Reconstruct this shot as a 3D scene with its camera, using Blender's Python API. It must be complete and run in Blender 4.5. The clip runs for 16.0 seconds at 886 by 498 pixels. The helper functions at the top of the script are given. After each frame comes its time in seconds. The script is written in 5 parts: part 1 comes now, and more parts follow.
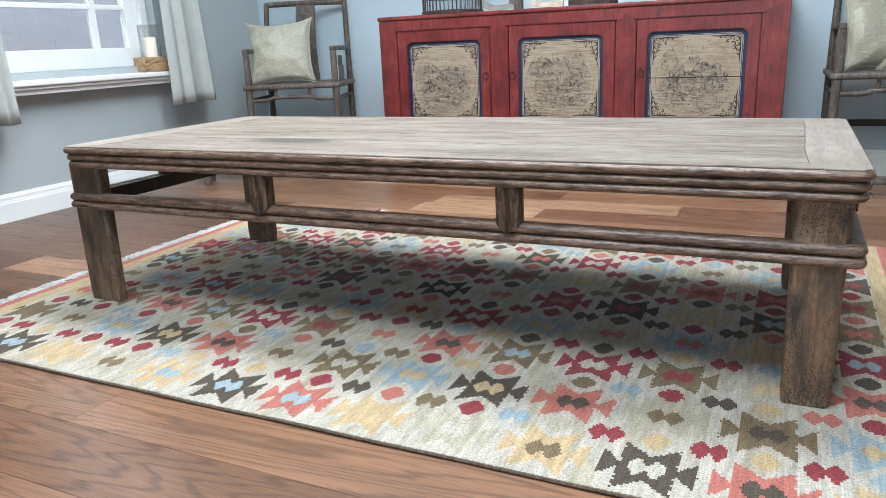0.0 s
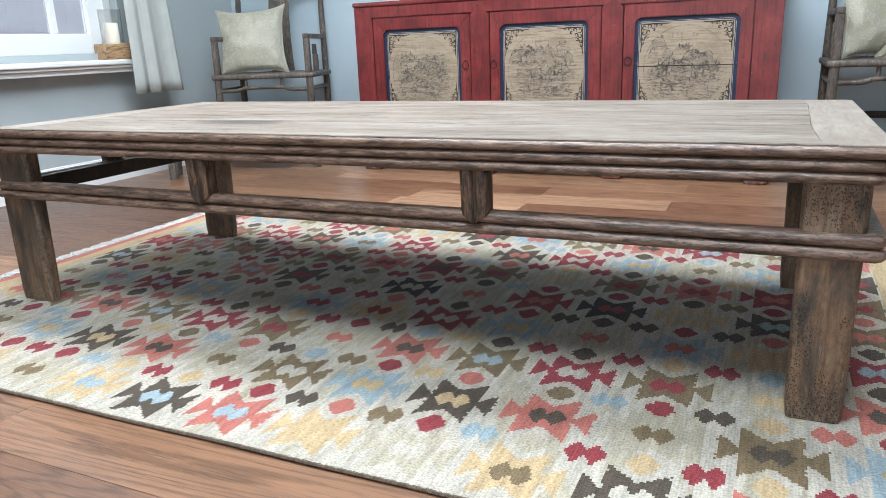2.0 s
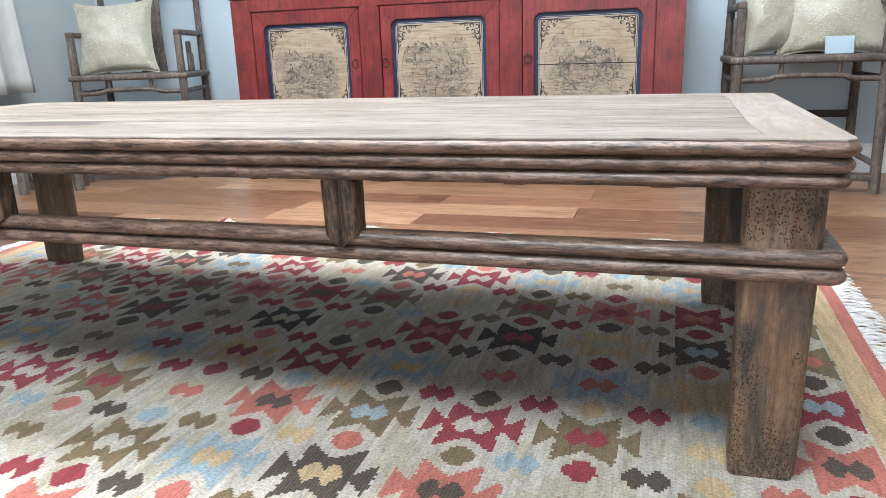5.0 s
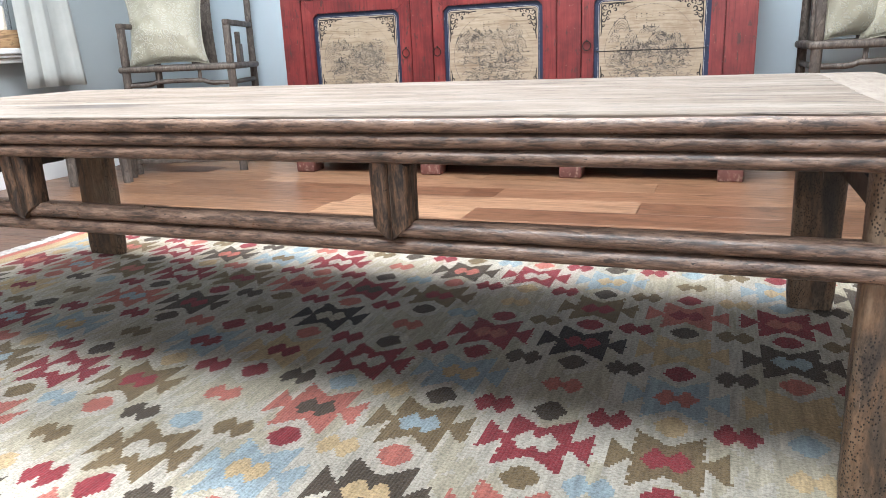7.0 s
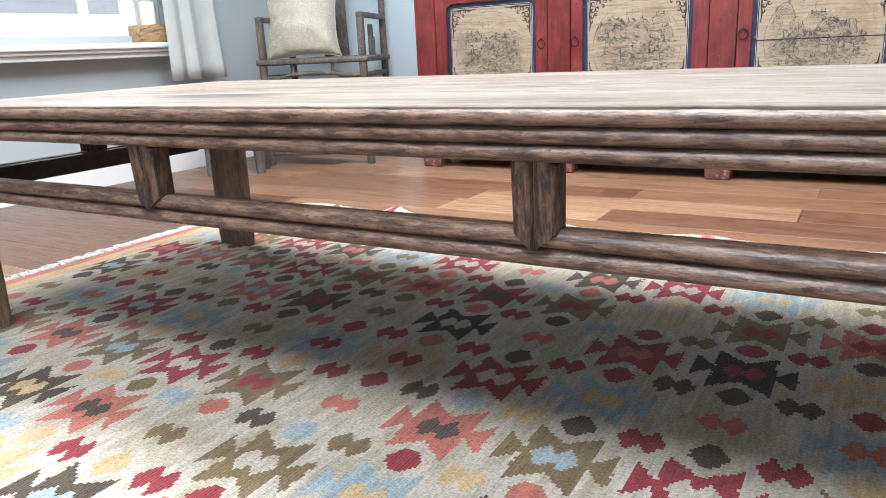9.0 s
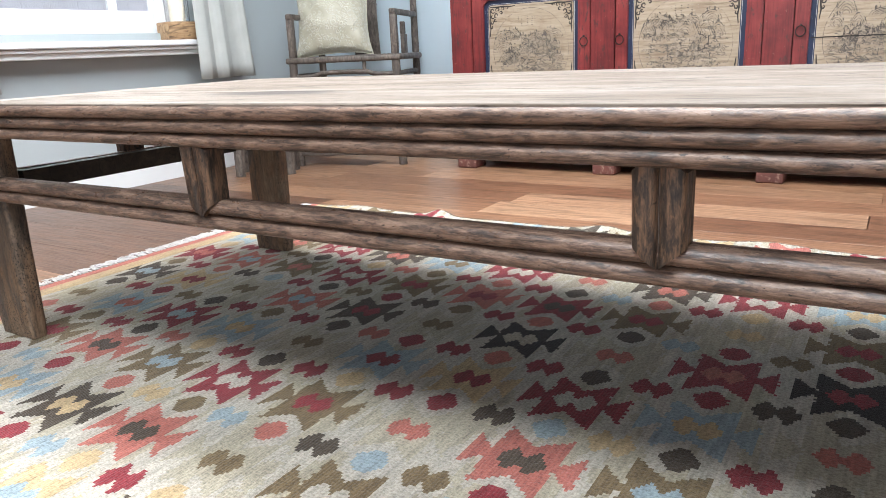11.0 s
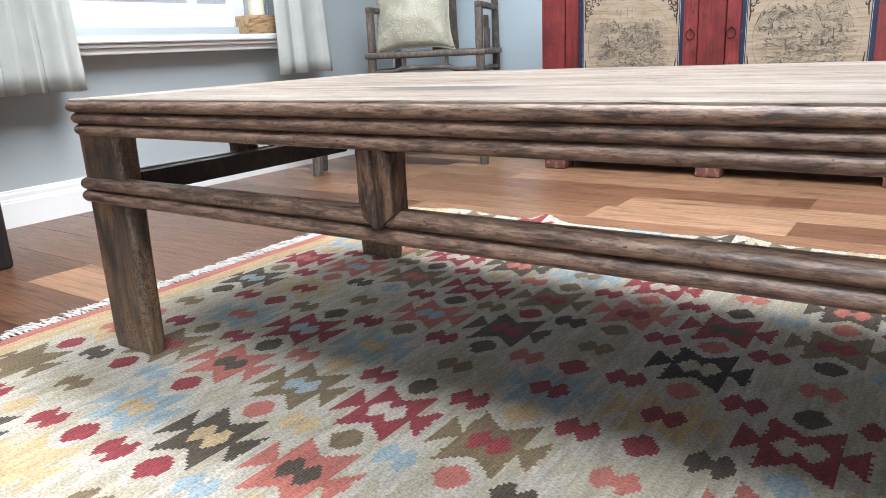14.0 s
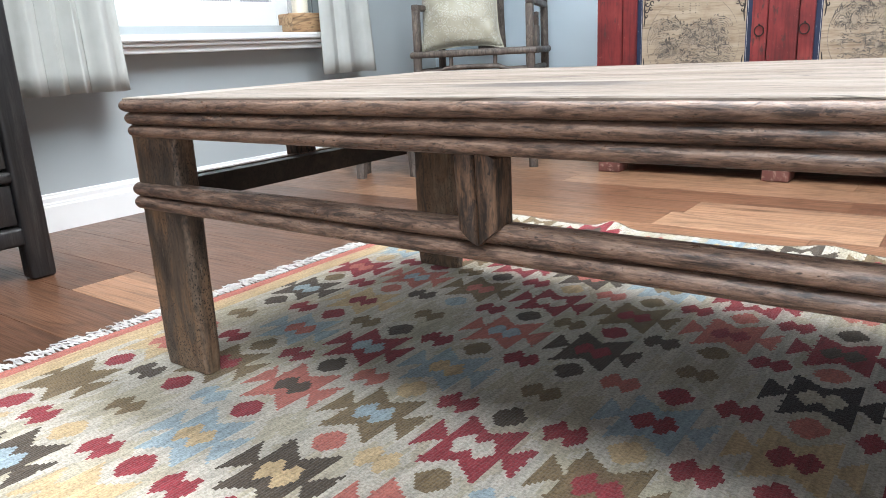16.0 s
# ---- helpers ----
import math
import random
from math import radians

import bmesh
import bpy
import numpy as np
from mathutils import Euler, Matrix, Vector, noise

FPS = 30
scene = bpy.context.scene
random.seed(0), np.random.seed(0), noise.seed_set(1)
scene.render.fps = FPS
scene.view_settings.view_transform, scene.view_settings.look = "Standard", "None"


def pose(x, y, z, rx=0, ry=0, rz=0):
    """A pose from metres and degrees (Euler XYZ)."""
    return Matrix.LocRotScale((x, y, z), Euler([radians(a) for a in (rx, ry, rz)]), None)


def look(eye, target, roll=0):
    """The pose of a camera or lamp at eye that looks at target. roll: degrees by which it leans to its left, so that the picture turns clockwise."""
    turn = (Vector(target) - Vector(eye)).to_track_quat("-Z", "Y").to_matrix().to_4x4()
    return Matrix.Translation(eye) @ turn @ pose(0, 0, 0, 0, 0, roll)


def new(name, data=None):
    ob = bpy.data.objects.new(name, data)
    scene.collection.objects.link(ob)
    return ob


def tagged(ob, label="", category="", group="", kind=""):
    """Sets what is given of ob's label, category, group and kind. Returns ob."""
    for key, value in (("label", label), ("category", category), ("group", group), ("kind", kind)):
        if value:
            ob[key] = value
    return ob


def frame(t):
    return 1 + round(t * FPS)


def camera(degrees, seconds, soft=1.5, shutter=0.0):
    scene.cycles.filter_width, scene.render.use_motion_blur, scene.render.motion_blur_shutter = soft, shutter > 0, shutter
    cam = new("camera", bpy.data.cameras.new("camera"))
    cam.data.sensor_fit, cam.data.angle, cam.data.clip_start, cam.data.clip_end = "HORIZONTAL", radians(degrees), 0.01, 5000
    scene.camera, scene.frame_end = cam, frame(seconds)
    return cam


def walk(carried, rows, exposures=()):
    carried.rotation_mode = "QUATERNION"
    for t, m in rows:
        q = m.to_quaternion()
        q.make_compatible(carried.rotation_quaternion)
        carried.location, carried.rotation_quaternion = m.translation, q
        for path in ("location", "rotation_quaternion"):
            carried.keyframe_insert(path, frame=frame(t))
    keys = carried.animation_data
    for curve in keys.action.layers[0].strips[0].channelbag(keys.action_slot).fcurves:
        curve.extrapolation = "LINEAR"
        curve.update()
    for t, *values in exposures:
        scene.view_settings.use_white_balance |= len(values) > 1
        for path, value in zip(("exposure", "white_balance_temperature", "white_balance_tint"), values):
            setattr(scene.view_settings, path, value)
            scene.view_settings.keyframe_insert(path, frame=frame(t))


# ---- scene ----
cam = camera(62.9, 16.0, soft=0.6)
PATH = [
    (0, (-0.021, 0.185, 0.745), (-0.855, 1.919, 0.198), -2.5),
    (0.5, (-0.032, 0.239, 0.729), (-0.858, 1.976, 0.18), -2.3),
    (1, (-0.038, 0.289, 0.709), (-0.86, 2.029, 0.164), -2.3),
    (1.5, (-0.041, 0.335, 0.69), (-0.859, 2.077, 0.146), -2.4),
    (2, (-0.046, 0.38, 0.67), (-0.854, 2.126, 0.126), -2.2),
    (2.5, (-0.045, 0.436, 0.654), (-0.821, 2.198, 0.112), -2.1),
    (3, (-0.044, 0.491, 0.65), (-0.749, 2.283, 0.108), -1.8),
    (3.5, (-0.05, 0.541, 0.649), (-0.674, 2.363, 0.109), -1.6),
    (6, (-0.126, 0.739, 0.597), (-0.701, 2.578, 0.063), -2.0),
    (6.5, (-0.138, 0.762, 0.59), (-0.767, 2.584, 0.054), -2.2),
    (7, (-0.153, 0.785, 0.582), (-0.853, 2.579, 0.044), -2.4),
    (7.5, (-0.159, 0.811, 0.575), (-0.954, 2.567, 0.041), -2.5),
    (8, (-0.175, 0.843, 0.574), (-1.069, 2.552, 0.044), -2.6),
    (8.5, (-0.2, 0.874, 0.569), (-1.165, 2.543, 0.037), -2.8),
    (9, (-0.232, 0.895, 0.566), (-1.23, 2.543, 0.03), -2.8),
    (11.5, (-0.412, 0.937, 0.559), (-1.445, 2.564, 0.023), -2.7),
    (12, (-0.457, 0.933, 0.561), (-1.495, 2.555, 0.018), -2.7),
    (12.5, (-0.503, 0.929, 0.559), (-1.552, 2.545, 0.022), -2.7),
    (13, (-0.548, 0.93, 0.565), (-1.613, 2.535, 0.026), -2.7),
    (13.5, (-0.601, 0.932, 0.558), (-1.686, 2.524, 0.02), -2.6),
    (14, (-0.649, 0.94, 0.559), (-1.757, 2.516, 0.022), -2.7),
    (14.5, (-0.691, 0.947, 0.556), (-1.817, 2.51, 0.017), -2.7),
    (15, (-0.732, 0.955, 0.551), (-1.873, 2.506, 0.012), -2.8),
    (15.5, (-0.768, 0.971, 0.554), (-1.925, 2.513, 0.02), -2.8),
    (16, (-0.799, 0.987, 0.55), (-1.966, 2.522, 0.02), -2.9),
]

walk(cam, [(t, look(eye, target, roll)) for t, eye, target, roll in PATH],
     [(0, 1.25, 6350, 10), (3.5, 1.47, 6400, 11), (7, 1.70, 6700, 14), (12.5, 1.6, 6700, 14), (16, 1.53, 6600, 13)])

# ---- light ----
world = bpy.data.worlds.new("sky")
scene.world = world
world.use_nodes = True
wn = world.node_tree.nodes
sky = wn.new("ShaderNodeTexSky")
sky.sky_type, sky.sun_disc = "NISHITA", False
sky.sun_elevation, sky.sun_rotation = radians(61), radians(80)
wn["Background"].inputs["Strength"].default_value = 0.15
world.node_tree.links.new(sky.outputs["Color"], wn["Background"].inputs["Color"])

sun = new("sun", bpy.data.lights.new("sun", "SUN"))
sun.data.energy, sun.data.angle, sun.data.color = 0.8, radians(30), (1, 0.97, 0.93)
sun.matrix_world = look((1.0, 3.6, 8), (-3.4, 2.8, 0))


def daylight(name, at, target, w, h, watts, colour):
    """An area lamp for light entering at an opening, whether seen or added."""
    lamp = new(name, bpy.data.lights.new(name, "AREA"))
    lamp.data.shape, lamp.data.size, lamp.data.size_y = "RECTANGLE", w, h
    lamp.data.energy, lamp.data.color = watts, colour
    lamp.matrix_world = look(at, target)
    return lamp


# both overhead lamps are added fill; no rooflight is in view
daylight("front_rooflight_daylight", (-0.55, 0.6, 2.66), (-0.55, 0.85, 0), 1.6, 1.0, 37, (0.84, 0.945, 1.0))
daylight("rear_rooflight_daylight", (-1.0, 2.42, 2.66), (-1.0, 2.46, 0), 2.5, 0.8, 52, (0.87, 0.955, 1.0))
daylight("window_daylight", (-3.62, 2.82, 1.76), (-2.0, 2.82, 0.9), 1.2, 0.66, 9, (0.86, 0.97, 1.0))
# added fill from behind the camera; its source is unseen
daylight("patio_daylight", (0.2, -2.94, 1.25), (0.2, 0, 1.0), 3.2, 2.1, 14, (0.95, 0.95, 0.93))


# ---- materials ----
def mat(name, rough=0.6, metal=0.0, spec=0.5):
    m = bpy.data.materials.new(name)
    m.use_nodes = True
    b = m.node_tree.nodes["Principled BSDF"]
    b.inputs["Roughness"].default_value, b.inputs["Metallic"].default_value = rough, metal
    b.inputs["Specular IOR Level"].default_value = spec
    return m, m.node_tree.nodes, m.node_tree.links, b


def coords(n, l, scale, kind="Object", turn=(0, 0, 0)):
    tc, mp = n.new("ShaderNodeTexCoord"), n.new("ShaderNodeMapping")
    mp.inputs["Scale"].default_value = scale
    mp.inputs["Rotation"].default_value = turn
    l.new(tc.outputs[kind], mp.inputs["Vector"])
    return mp.outputs["Vector"]


def shifted(n, l, vec, amount=30.0):
    """Moves the pattern by the object's own random number, so that alike pieces differ."""
    info, mul, add = n.new("ShaderNodeObjectInfo"), n.new("ShaderNodeMath"), n.new("ShaderNodeVectorMath")
    mul.operation, mul.inputs[1].default_value = "MULTIPLY", amount
    l.new(info.outputs["Random"], mul.inputs[0])
    l.new(vec, add.inputs[0])
    l.new(mul.outputs[0], add.inputs[1])
    return add.outputs["Vector"]


def noise_tex(n, l, vec, scale, detail=5, rough=0.55, warp=0.0):
    t = n.new("ShaderNodeTexNoise")
    t.inputs["Scale"].default_value, t.inputs["Detail"].default_value = scale, detail
    t.inputs["Roughness"].default_value, t.inputs["Distortion"].default_value = rough, warp
    l.new(vec, t.inputs["Vector"])
    return t.outputs["Fac"]


def ramp(n, l, fac, stops):
    r = n.new("ShaderNodeValToRGB")
    while len(r.color_ramp.elements) < len(stops):
        r.color_ramp.elements.new(0.5)
    for e, (p, c) in zip(r.color_ramp.elements, stops):
        e.position, e.color = p, (*c, 1) if len(c) == 3 else c
    l.new(fac, r.inputs["Fac"])
    return r.outputs["Color"]


def mix(n, l, fac, a, b, blend="MIX"):
    m = n.new("ShaderNodeMix")
    m.data_type, m.blend_type = "RGBA", blend
    for socket, v in ((m.inputs["Factor"], fac), (m.inputs["A"], a), (m.inputs["B"], b)):
        if isinstance(v, (int, float)):
            socket.default_value = v
        elif isinstance(v, tuple):
            socket.default_value = (*v, 1)
        else:
            l.new(v, socket)
    return m.outputs["Result"]


def bump(n, l, b, height, strength=0.3, dist=0.002):
    bp = n.new("ShaderNodeBump")
    bp.inputs["Strength"].default_value, bp.inputs["Distance"].default_value = strength, dist
    l.new(height, bp.inputs["Height"])
    l.new(bp.outputs["Normal"], b.inputs["Normal"])


def grey(v):
    return (v, v, v)


def wood(name, dark, mid, light, grain=(1.5, 34, 34), wear=0.5, rough=0.5, holes=0.0, spec=0.4, patch=5.0, stain=None, lines=0.75, cracks=0.75):
    """Old wood: long grain along the axis with the small scale, worn light patches and, with holes, worm pits."""
    m, n, l, b = mat(name, rough, 0, spec)
    v = shifted(n, l, coords(n, l, grain))
    big = shifted(n, l, coords(n, l, tuple(max(1.0, g / 9) for g in grain)))
    fine = noise_tex(n, l, v, 2.2, 8, 0.68, 0.6)
    blotch = noise_tex(n, l, big, patch, 6, 0.62)
    base = ramp(n, l, fine, [(0.32, dark), (0.50, mid), (0.72, light)])
    worn = ramp(n, l, blotch, [(0.5 - 0.18 * wear, grey(0)), (0.78 - 0.2 * wear, grey(1))])
    col = mix(n, l, worn, mix(n, l, 0.72, base, dark), base)
    rub = ramp(n, l, noise_tex(n, l, shifted(n, l, coords(n, l, tuple(g ** 0.75 * 1.6 for g in grain)), 17), 2.4, 9, 0.74), [(0.55, grey(0)), (0.66, grey(0.3))])
    col = mix(n, l, rub, col, light)
    streak = ramp(n, l, noise_tex(n, l, v, 8.0, 6, 0.7), [(0.38, grey(0.25)), (0.45, grey(1))])
    col = mix(n, l, lines, col, streak, "MULTIPLY")
    crack = ramp(n, l, noise_tex(n, l, shifted(n, l, coords(n, l, tuple(g * 0.55 for g in grain)), 23), 1.0, 2, 0.5), [(0.0, grey(1)), (0.484, grey(1)), (0.497, grey(0.25)), (0.51, grey(1))])
    col = mix(n, l, cracks, col, crack, "MULTIPLY")
    if stain:
        gap, far = n.new("ShaderNodeVectorMath"), n.new("ShaderNodeVectorMath")
        gap.operation, far.operation = "SUBTRACT", "LENGTH"
        gap.inputs[1].default_value = (stain[0] * 3.2, stain[1] * 9, 0)
        l.new(coords(n, l, (3.2, 9, 0)), gap.inputs[0])
        l.new(gap.outputs["Vector"], far.inputs[0])
        near = ramp(n, l, far.outputs["Value"], [(0.15, grey(1)), (0.8, grey(0))])
        spot = ramp(n, l, mix(n, l, 0.5, near, fine), [(0.42, grey(0)), (0.64, grey(0.85))])
        col = mix(n, l, spot, col, (0.078, 0.066, 0.06))
    h = fine
    if holes:
        vo = n.new("ShaderNodeTexVoronoi")
        vo.inputs["Scale"].default_value = 300
        l.new(coords(n, l, (1, 1, 0.7)), vo.inputs["Vector"])
        pit = ramp(n, l, vo.outputs["Distance"], [(0.16, grey(0.12)), (0.34, grey(1))])
        where = ramp(n, l, noise_tex(n, l, coords(n, l, (1, 1, 0.6)), 14, 3), [(0.5 - holes, grey(0)), (0.62 - holes, grey(1))])
        pitted = mix(n, l, where, (1, 1, 1), pit)
        col = mix(n, l, 1.0, col, pitted, "MULTIPLY")
        h = mix(n, l, 1.0, fine, pitted, "MULTIPLY")
    l.new(col, b.inputs["Base Color"])
    rr = ramp(n, l, blotch, [(0.3, grey(rough + 0.12)), (0.7, grey(rough - 0.1))])
    l.new(rr, b.inputs["Roughness"])
    bump(n, l, b, h, 0.45, 0.0022)
    return m


def plain(name, colour, rough=0.6, metal=0.0, vary=0.12, scale=9.0, relief=0.12, fine=120.0, spec=0.5):
    """A plain surface with slight cloudy variation and a fine relief."""
    m, n, l, b = mat(name, rough, metal, spec)
    v = coords(n, l, (1, 1, 1))
    f = noise_tex(n, l, v, scale, 5)
    lo, hi = tuple(c * (1 - vary) for c in colour), tuple(min(1, c * (1 + vary)) for c in colour)
    l.new(ramp(n, l, f, [(0.3, lo), (0.7, hi)]), b.inputs["Base Color"])
    bump(n, l, b, noise_tex(n, l, v, fine, 3), relief, 0.001)
    return m


STAIN = (-1.27, 1.845)
M_TOP = wood("bleached_elm", (0.15, 0.115, 0.09), (0.272, 0.225, 0.187), (0.36, 0.315, 0.27), (2.9, 40, 40), 0.66, 0.54, 0, 0.28, 2.5, STAIN, 0.9, 0.95)
M_TOPEND = wood("bleached_elm_end", (0.185, 0.145, 0.115), (0.275, 0.228, 0.19), (0.345, 0.30, 0.255), (24, 2.6, 24), 0.9, 0.5, 0, 0.5, 2.5, None, 0.35, 0.0)


def rubbed_wood(name, dark, mid, light, along=0, rough=0.38, spec=0.5):
    """Hand-polished old wood: short brown fibres, tan where it is rubbed through, dark flakes of old lacquer, hairline splits."""
    m, n, l, b = mat(name, rough, 0, spec)

    def stretched(a, c, move=31.0):
        s = [c, c, c]
        s[along] = a
        return shifted(n, l, coords(n, l, tuple(s)), move)

    streak = noise_tex(n, l, stretched(22, 130), 1.0, 7, 0.7, 0.5)
    patch = noise_tex(n, l, stretched(6.5, 30, 17), 1.0, 5, 0.62, 0.5)
    flake = noise_tex(n, l, stretched(46, 135, 11), 1.0, 7, 0.72, 0.8)
    fibre = noise_tex(n, l, stretched(40, 420), 1.0, 4, 0.7)
    col = ramp(n, l, streak, [(0.38, dark), (0.48, mid), (0.62, light)])
    worn = mix(n, l, 0.55, patch, flake)
    col = mix(n, l, ramp(n, l, worn, [(0.52, grey(0)), (0.58, grey(0.7))]), col, light)
    col = mix(n, l, ramp(n, l, worn, [(0.39, grey(0.9)), (0.45, grey(0))]), col, dark)
    col = mix(n, l, 0.75, col, ramp(n, l, fibre, [(0.34, grey(0.5)), (0.5, grey(1)), (0.68, grey(1.25))]), "MULTIPLY")
    chip = ramp(n, l, noise_tex(n, l, stretched(75, 210, 5), 1.0, 3, 0.6), [(0.29, grey(0.9)), (0.34, grey(0))])
    col = mix(n, l, chip, col, tuple(c * 0.5 for c in dark))
    split = ramp(n, l, noise_tex(n, l, stretched(2.4, 60), 1.0, 2, 0.5), [(0.0, grey(1)), (0.490, grey(1)), (0.497, grey(0.2)), (0.504, grey(1))])
    col = mix(n, l, ramp(n, l, patch, [(0.44, grey(0.9)), (0.56, grey(0.1))]), col, mix(n, l, 1.0, col, split, "MULTIPLY"))
    l.new(col, b.inputs["Base Color"])
    l.new(ramp(n, l, flake, [(0.36, grey(rough + 0.16)), (0.62, grey(rough - 0.06))]), b.inputs["Roughness"])
    bump(n, l, b, mix(n, l, 0.5, streak, flake), 0.5, 0.003)
    return m


def pitted_wood(name):
    """Old post: grey-brown patina over tan wood, rubbed along its edges, fine worm pits in clusters, pale scratches."""
    m, n, l, b = mat(name, 0.5, 0, 0.45)
    tone = noise_tex(n, l, shifted(n, l, coords(n, l, (17, 17, 4.5)), 9), 1.0, 5, 0.6, 0.4)
    streak = noise_tex(n, l, shifted(n, l, coords(n, l, (130, 130, 8)), 9), 1.0, 6, 0.7, 0.3)
    speck = noise_tex(n, l, coords(n, l, (150, 150, 70)), 1.0, 5, 0.75)
    col = ramp(n, l, tone, [(0.37, (0.034, 0.027, 0.023)), (0.47, (0.085, 0.060, 0.043)), (0.55, (0.18, 0.105, 0.060)), (0.66, (0.22, 0.155, 0.105))])
    geo = n.new("ShaderNodeNewGeometry")
    edge = mix(n, l, 1.0, ramp(n, l, geo.outputs["Pointiness"], [(0.515, grey(0)), (0.56, grey(0.8))]), ramp(n, l, speck, [(0.42, grey(0.1)), (0.55, grey(1))]), "MULTIPLY")
    col = mix(n, l, edge, col, (0.2, 0.135, 0.09))
    col = mix(n, l, 0.8, col, ramp(n, l, streak, [(0.34, grey(0.55)), (0.5, grey(1)), (0.68, grey(1.3))]), "MULTIPLY")
    col = mix(n, l, 0.6, col, ramp(n, l, speck, [(0.36, grey(0.6)), (0.5, grey(1)), (0.66, grey(1.3))]), "MULTIPLY")
    vo = n.new("ShaderNodeTexVoronoi")
    vo.inputs["Scale"].default_value = 310
    l.new(coords(n, l, (1, 1, 0.7)), vo.inputs["Vector"])
    pit = ramp(n, l, vo.outputs["Distance"], [(0.22, grey(0.1)), (0.42, grey(1))])
    where = ramp(n, l, noise_tex(n, l, shifted(n, l, coords(n, l, (16, 16, 6)), 5), 1.0, 4, 0.65), [(0.43, grey(0)), (0.5, grey(1))])
    pitted = mix(n, l, where, (1, 1, 1), pit)
    col = mix(n, l, 1.0, col, pitted, "MULTIPLY")
    scratch = ramp(n, l, noise_tex(n, l, coords(n, l, (300, 300, 16)), 1.0, 3, 0.6), [(0.68, grey(0)), (0.72, grey(0.6))])
    col = mix(n, l, scratch, col, (0.26, 0.21, 0.17))
    l.new(col, b.inputs["Base Color"])
    l.new(ramp(n, l, tone, [(0.35, grey(0.4)), (0.65, grey(0.58))]), b.inputs["Roughness"])
    bump(n, l, b, mix(n, l, 1.0, mix(n, l, 0.4, streak, speck), pitted, "MULTIPLY"), 0.5, 0.0025)
    return m


M_REED = rubbed_wood("worn_dark_elm", (0.040, 0.027, 0.022), (0.125, 0.076, 0.055), (0.26, 0.168, 0.122), 0, 0.31)
M_LEG = pitted_wood("pitted_elm")
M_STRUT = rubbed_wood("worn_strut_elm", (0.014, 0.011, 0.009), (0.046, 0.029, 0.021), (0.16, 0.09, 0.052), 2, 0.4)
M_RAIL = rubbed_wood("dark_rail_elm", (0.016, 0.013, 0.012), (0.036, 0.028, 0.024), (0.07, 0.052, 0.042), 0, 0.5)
M_GROOVE_LINE = plain("grey_groove_line", (0.2, 0.18, 0.165), 0.7, 0, 0.3, 60)
# near-black tone for the table's underside, end rails and chair back stretchers
M_DARK = wood("near_black_wood", (0.012, 0.009, 0.007), (0.035, 0.024, 0.016), (0.07, 0.048, 0.03), (20, 20, 20), 0.4, 0.55)
M_CHAIR = wood("grey_brown_chair_wood", (0.055, 0.043, 0.037), (0.125, 0.1, 0.085), (0.23, 0.19, 0.16), (34, 34, 12), 0.8, 0.5, 0, 0.4, 5.0, None, 0.35)
M_BLACK = wood("black_lacquer", (0.008, 0.008, 0.009), (0.02, 0.019, 0.019), (0.06, 0.055, 0.05), (30, 30, 2), 0.35, 0.38, 0, 0.5)
M_OAKBLOCK = wood("light_wood_block", (0.25, 0.14, 0.07), (0.42, 0.26, 0.14), (0.52, 0.35, 0.2), (20, 3, 20), 0.8, 0.6)
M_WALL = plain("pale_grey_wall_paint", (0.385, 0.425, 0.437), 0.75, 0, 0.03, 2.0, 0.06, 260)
# north wall tone, lighter and bluer than the other walls
M_WALLB = plain("pale_blue_wall", (0.46, 0.55, 0.61), 0.75, 0, 0.03, 2.0, 0.06, 260)
M_CEIL = plain("white_ceiling_paint", (0.8, 0.8, 0.79), 0.8, 0, 0.02, 2.0, 0.04)
M_WHITE = plain("white_gloss_paint", (0.78, 0.79, 0.79), 0.35, 0, 0.03, 4.0, 0.05)


def red_lacquer():
    m, n, l, b = mat("worn_red_lacquer", 0.42, 0, 0.5)
    v = shifted(n, l, coords(n, l, (1, 1, 1)))
    base = ramp(n, l, noise_tex(n, l, v, 7, 6, 0.6), [(0.3, (0.095, 0.012, 0.013)), (0.5, (0.165, 0.021, 0.021)), (0.75, (0.235, 0.04, 0.036))])
    rub = ramp(n, l, noise_tex(n, l, shifted(n, l, coords(n, l, (1.2, 1.2, 0.45))), 30, 8, 0.7), [(0.585, grey(0)), (0.64, grey(0.85))])
    col = mix(n, l, rub, base, (0.05, 0.024, 0.021))
    run = ramp(n, l, noise_tex(n, l, shifted(n, l, coords(n, l, (90, 90, 5))), 1.0, 4, 0.65), [(0.36, grey(0.62)), (0.5, grey(1)), (0.66, grey(1.2))])
    col = mix(n, l, 0.8, col, run, "MULTIPLY")
    scr = ramp(n, l, noise_tex(n, l, v, 60, 5, 0.8), [(0.65, grey(0)), (0.69, grey(0.7))])
    col = mix(n, l, scr, col, (0.36, 0.2, 0.16))
    l.new(col, b.inputs["Base Color"])
    bump(n, l, b, noise_tex(n, l, v, 60, 5), 0.25, 0.001)
    return m


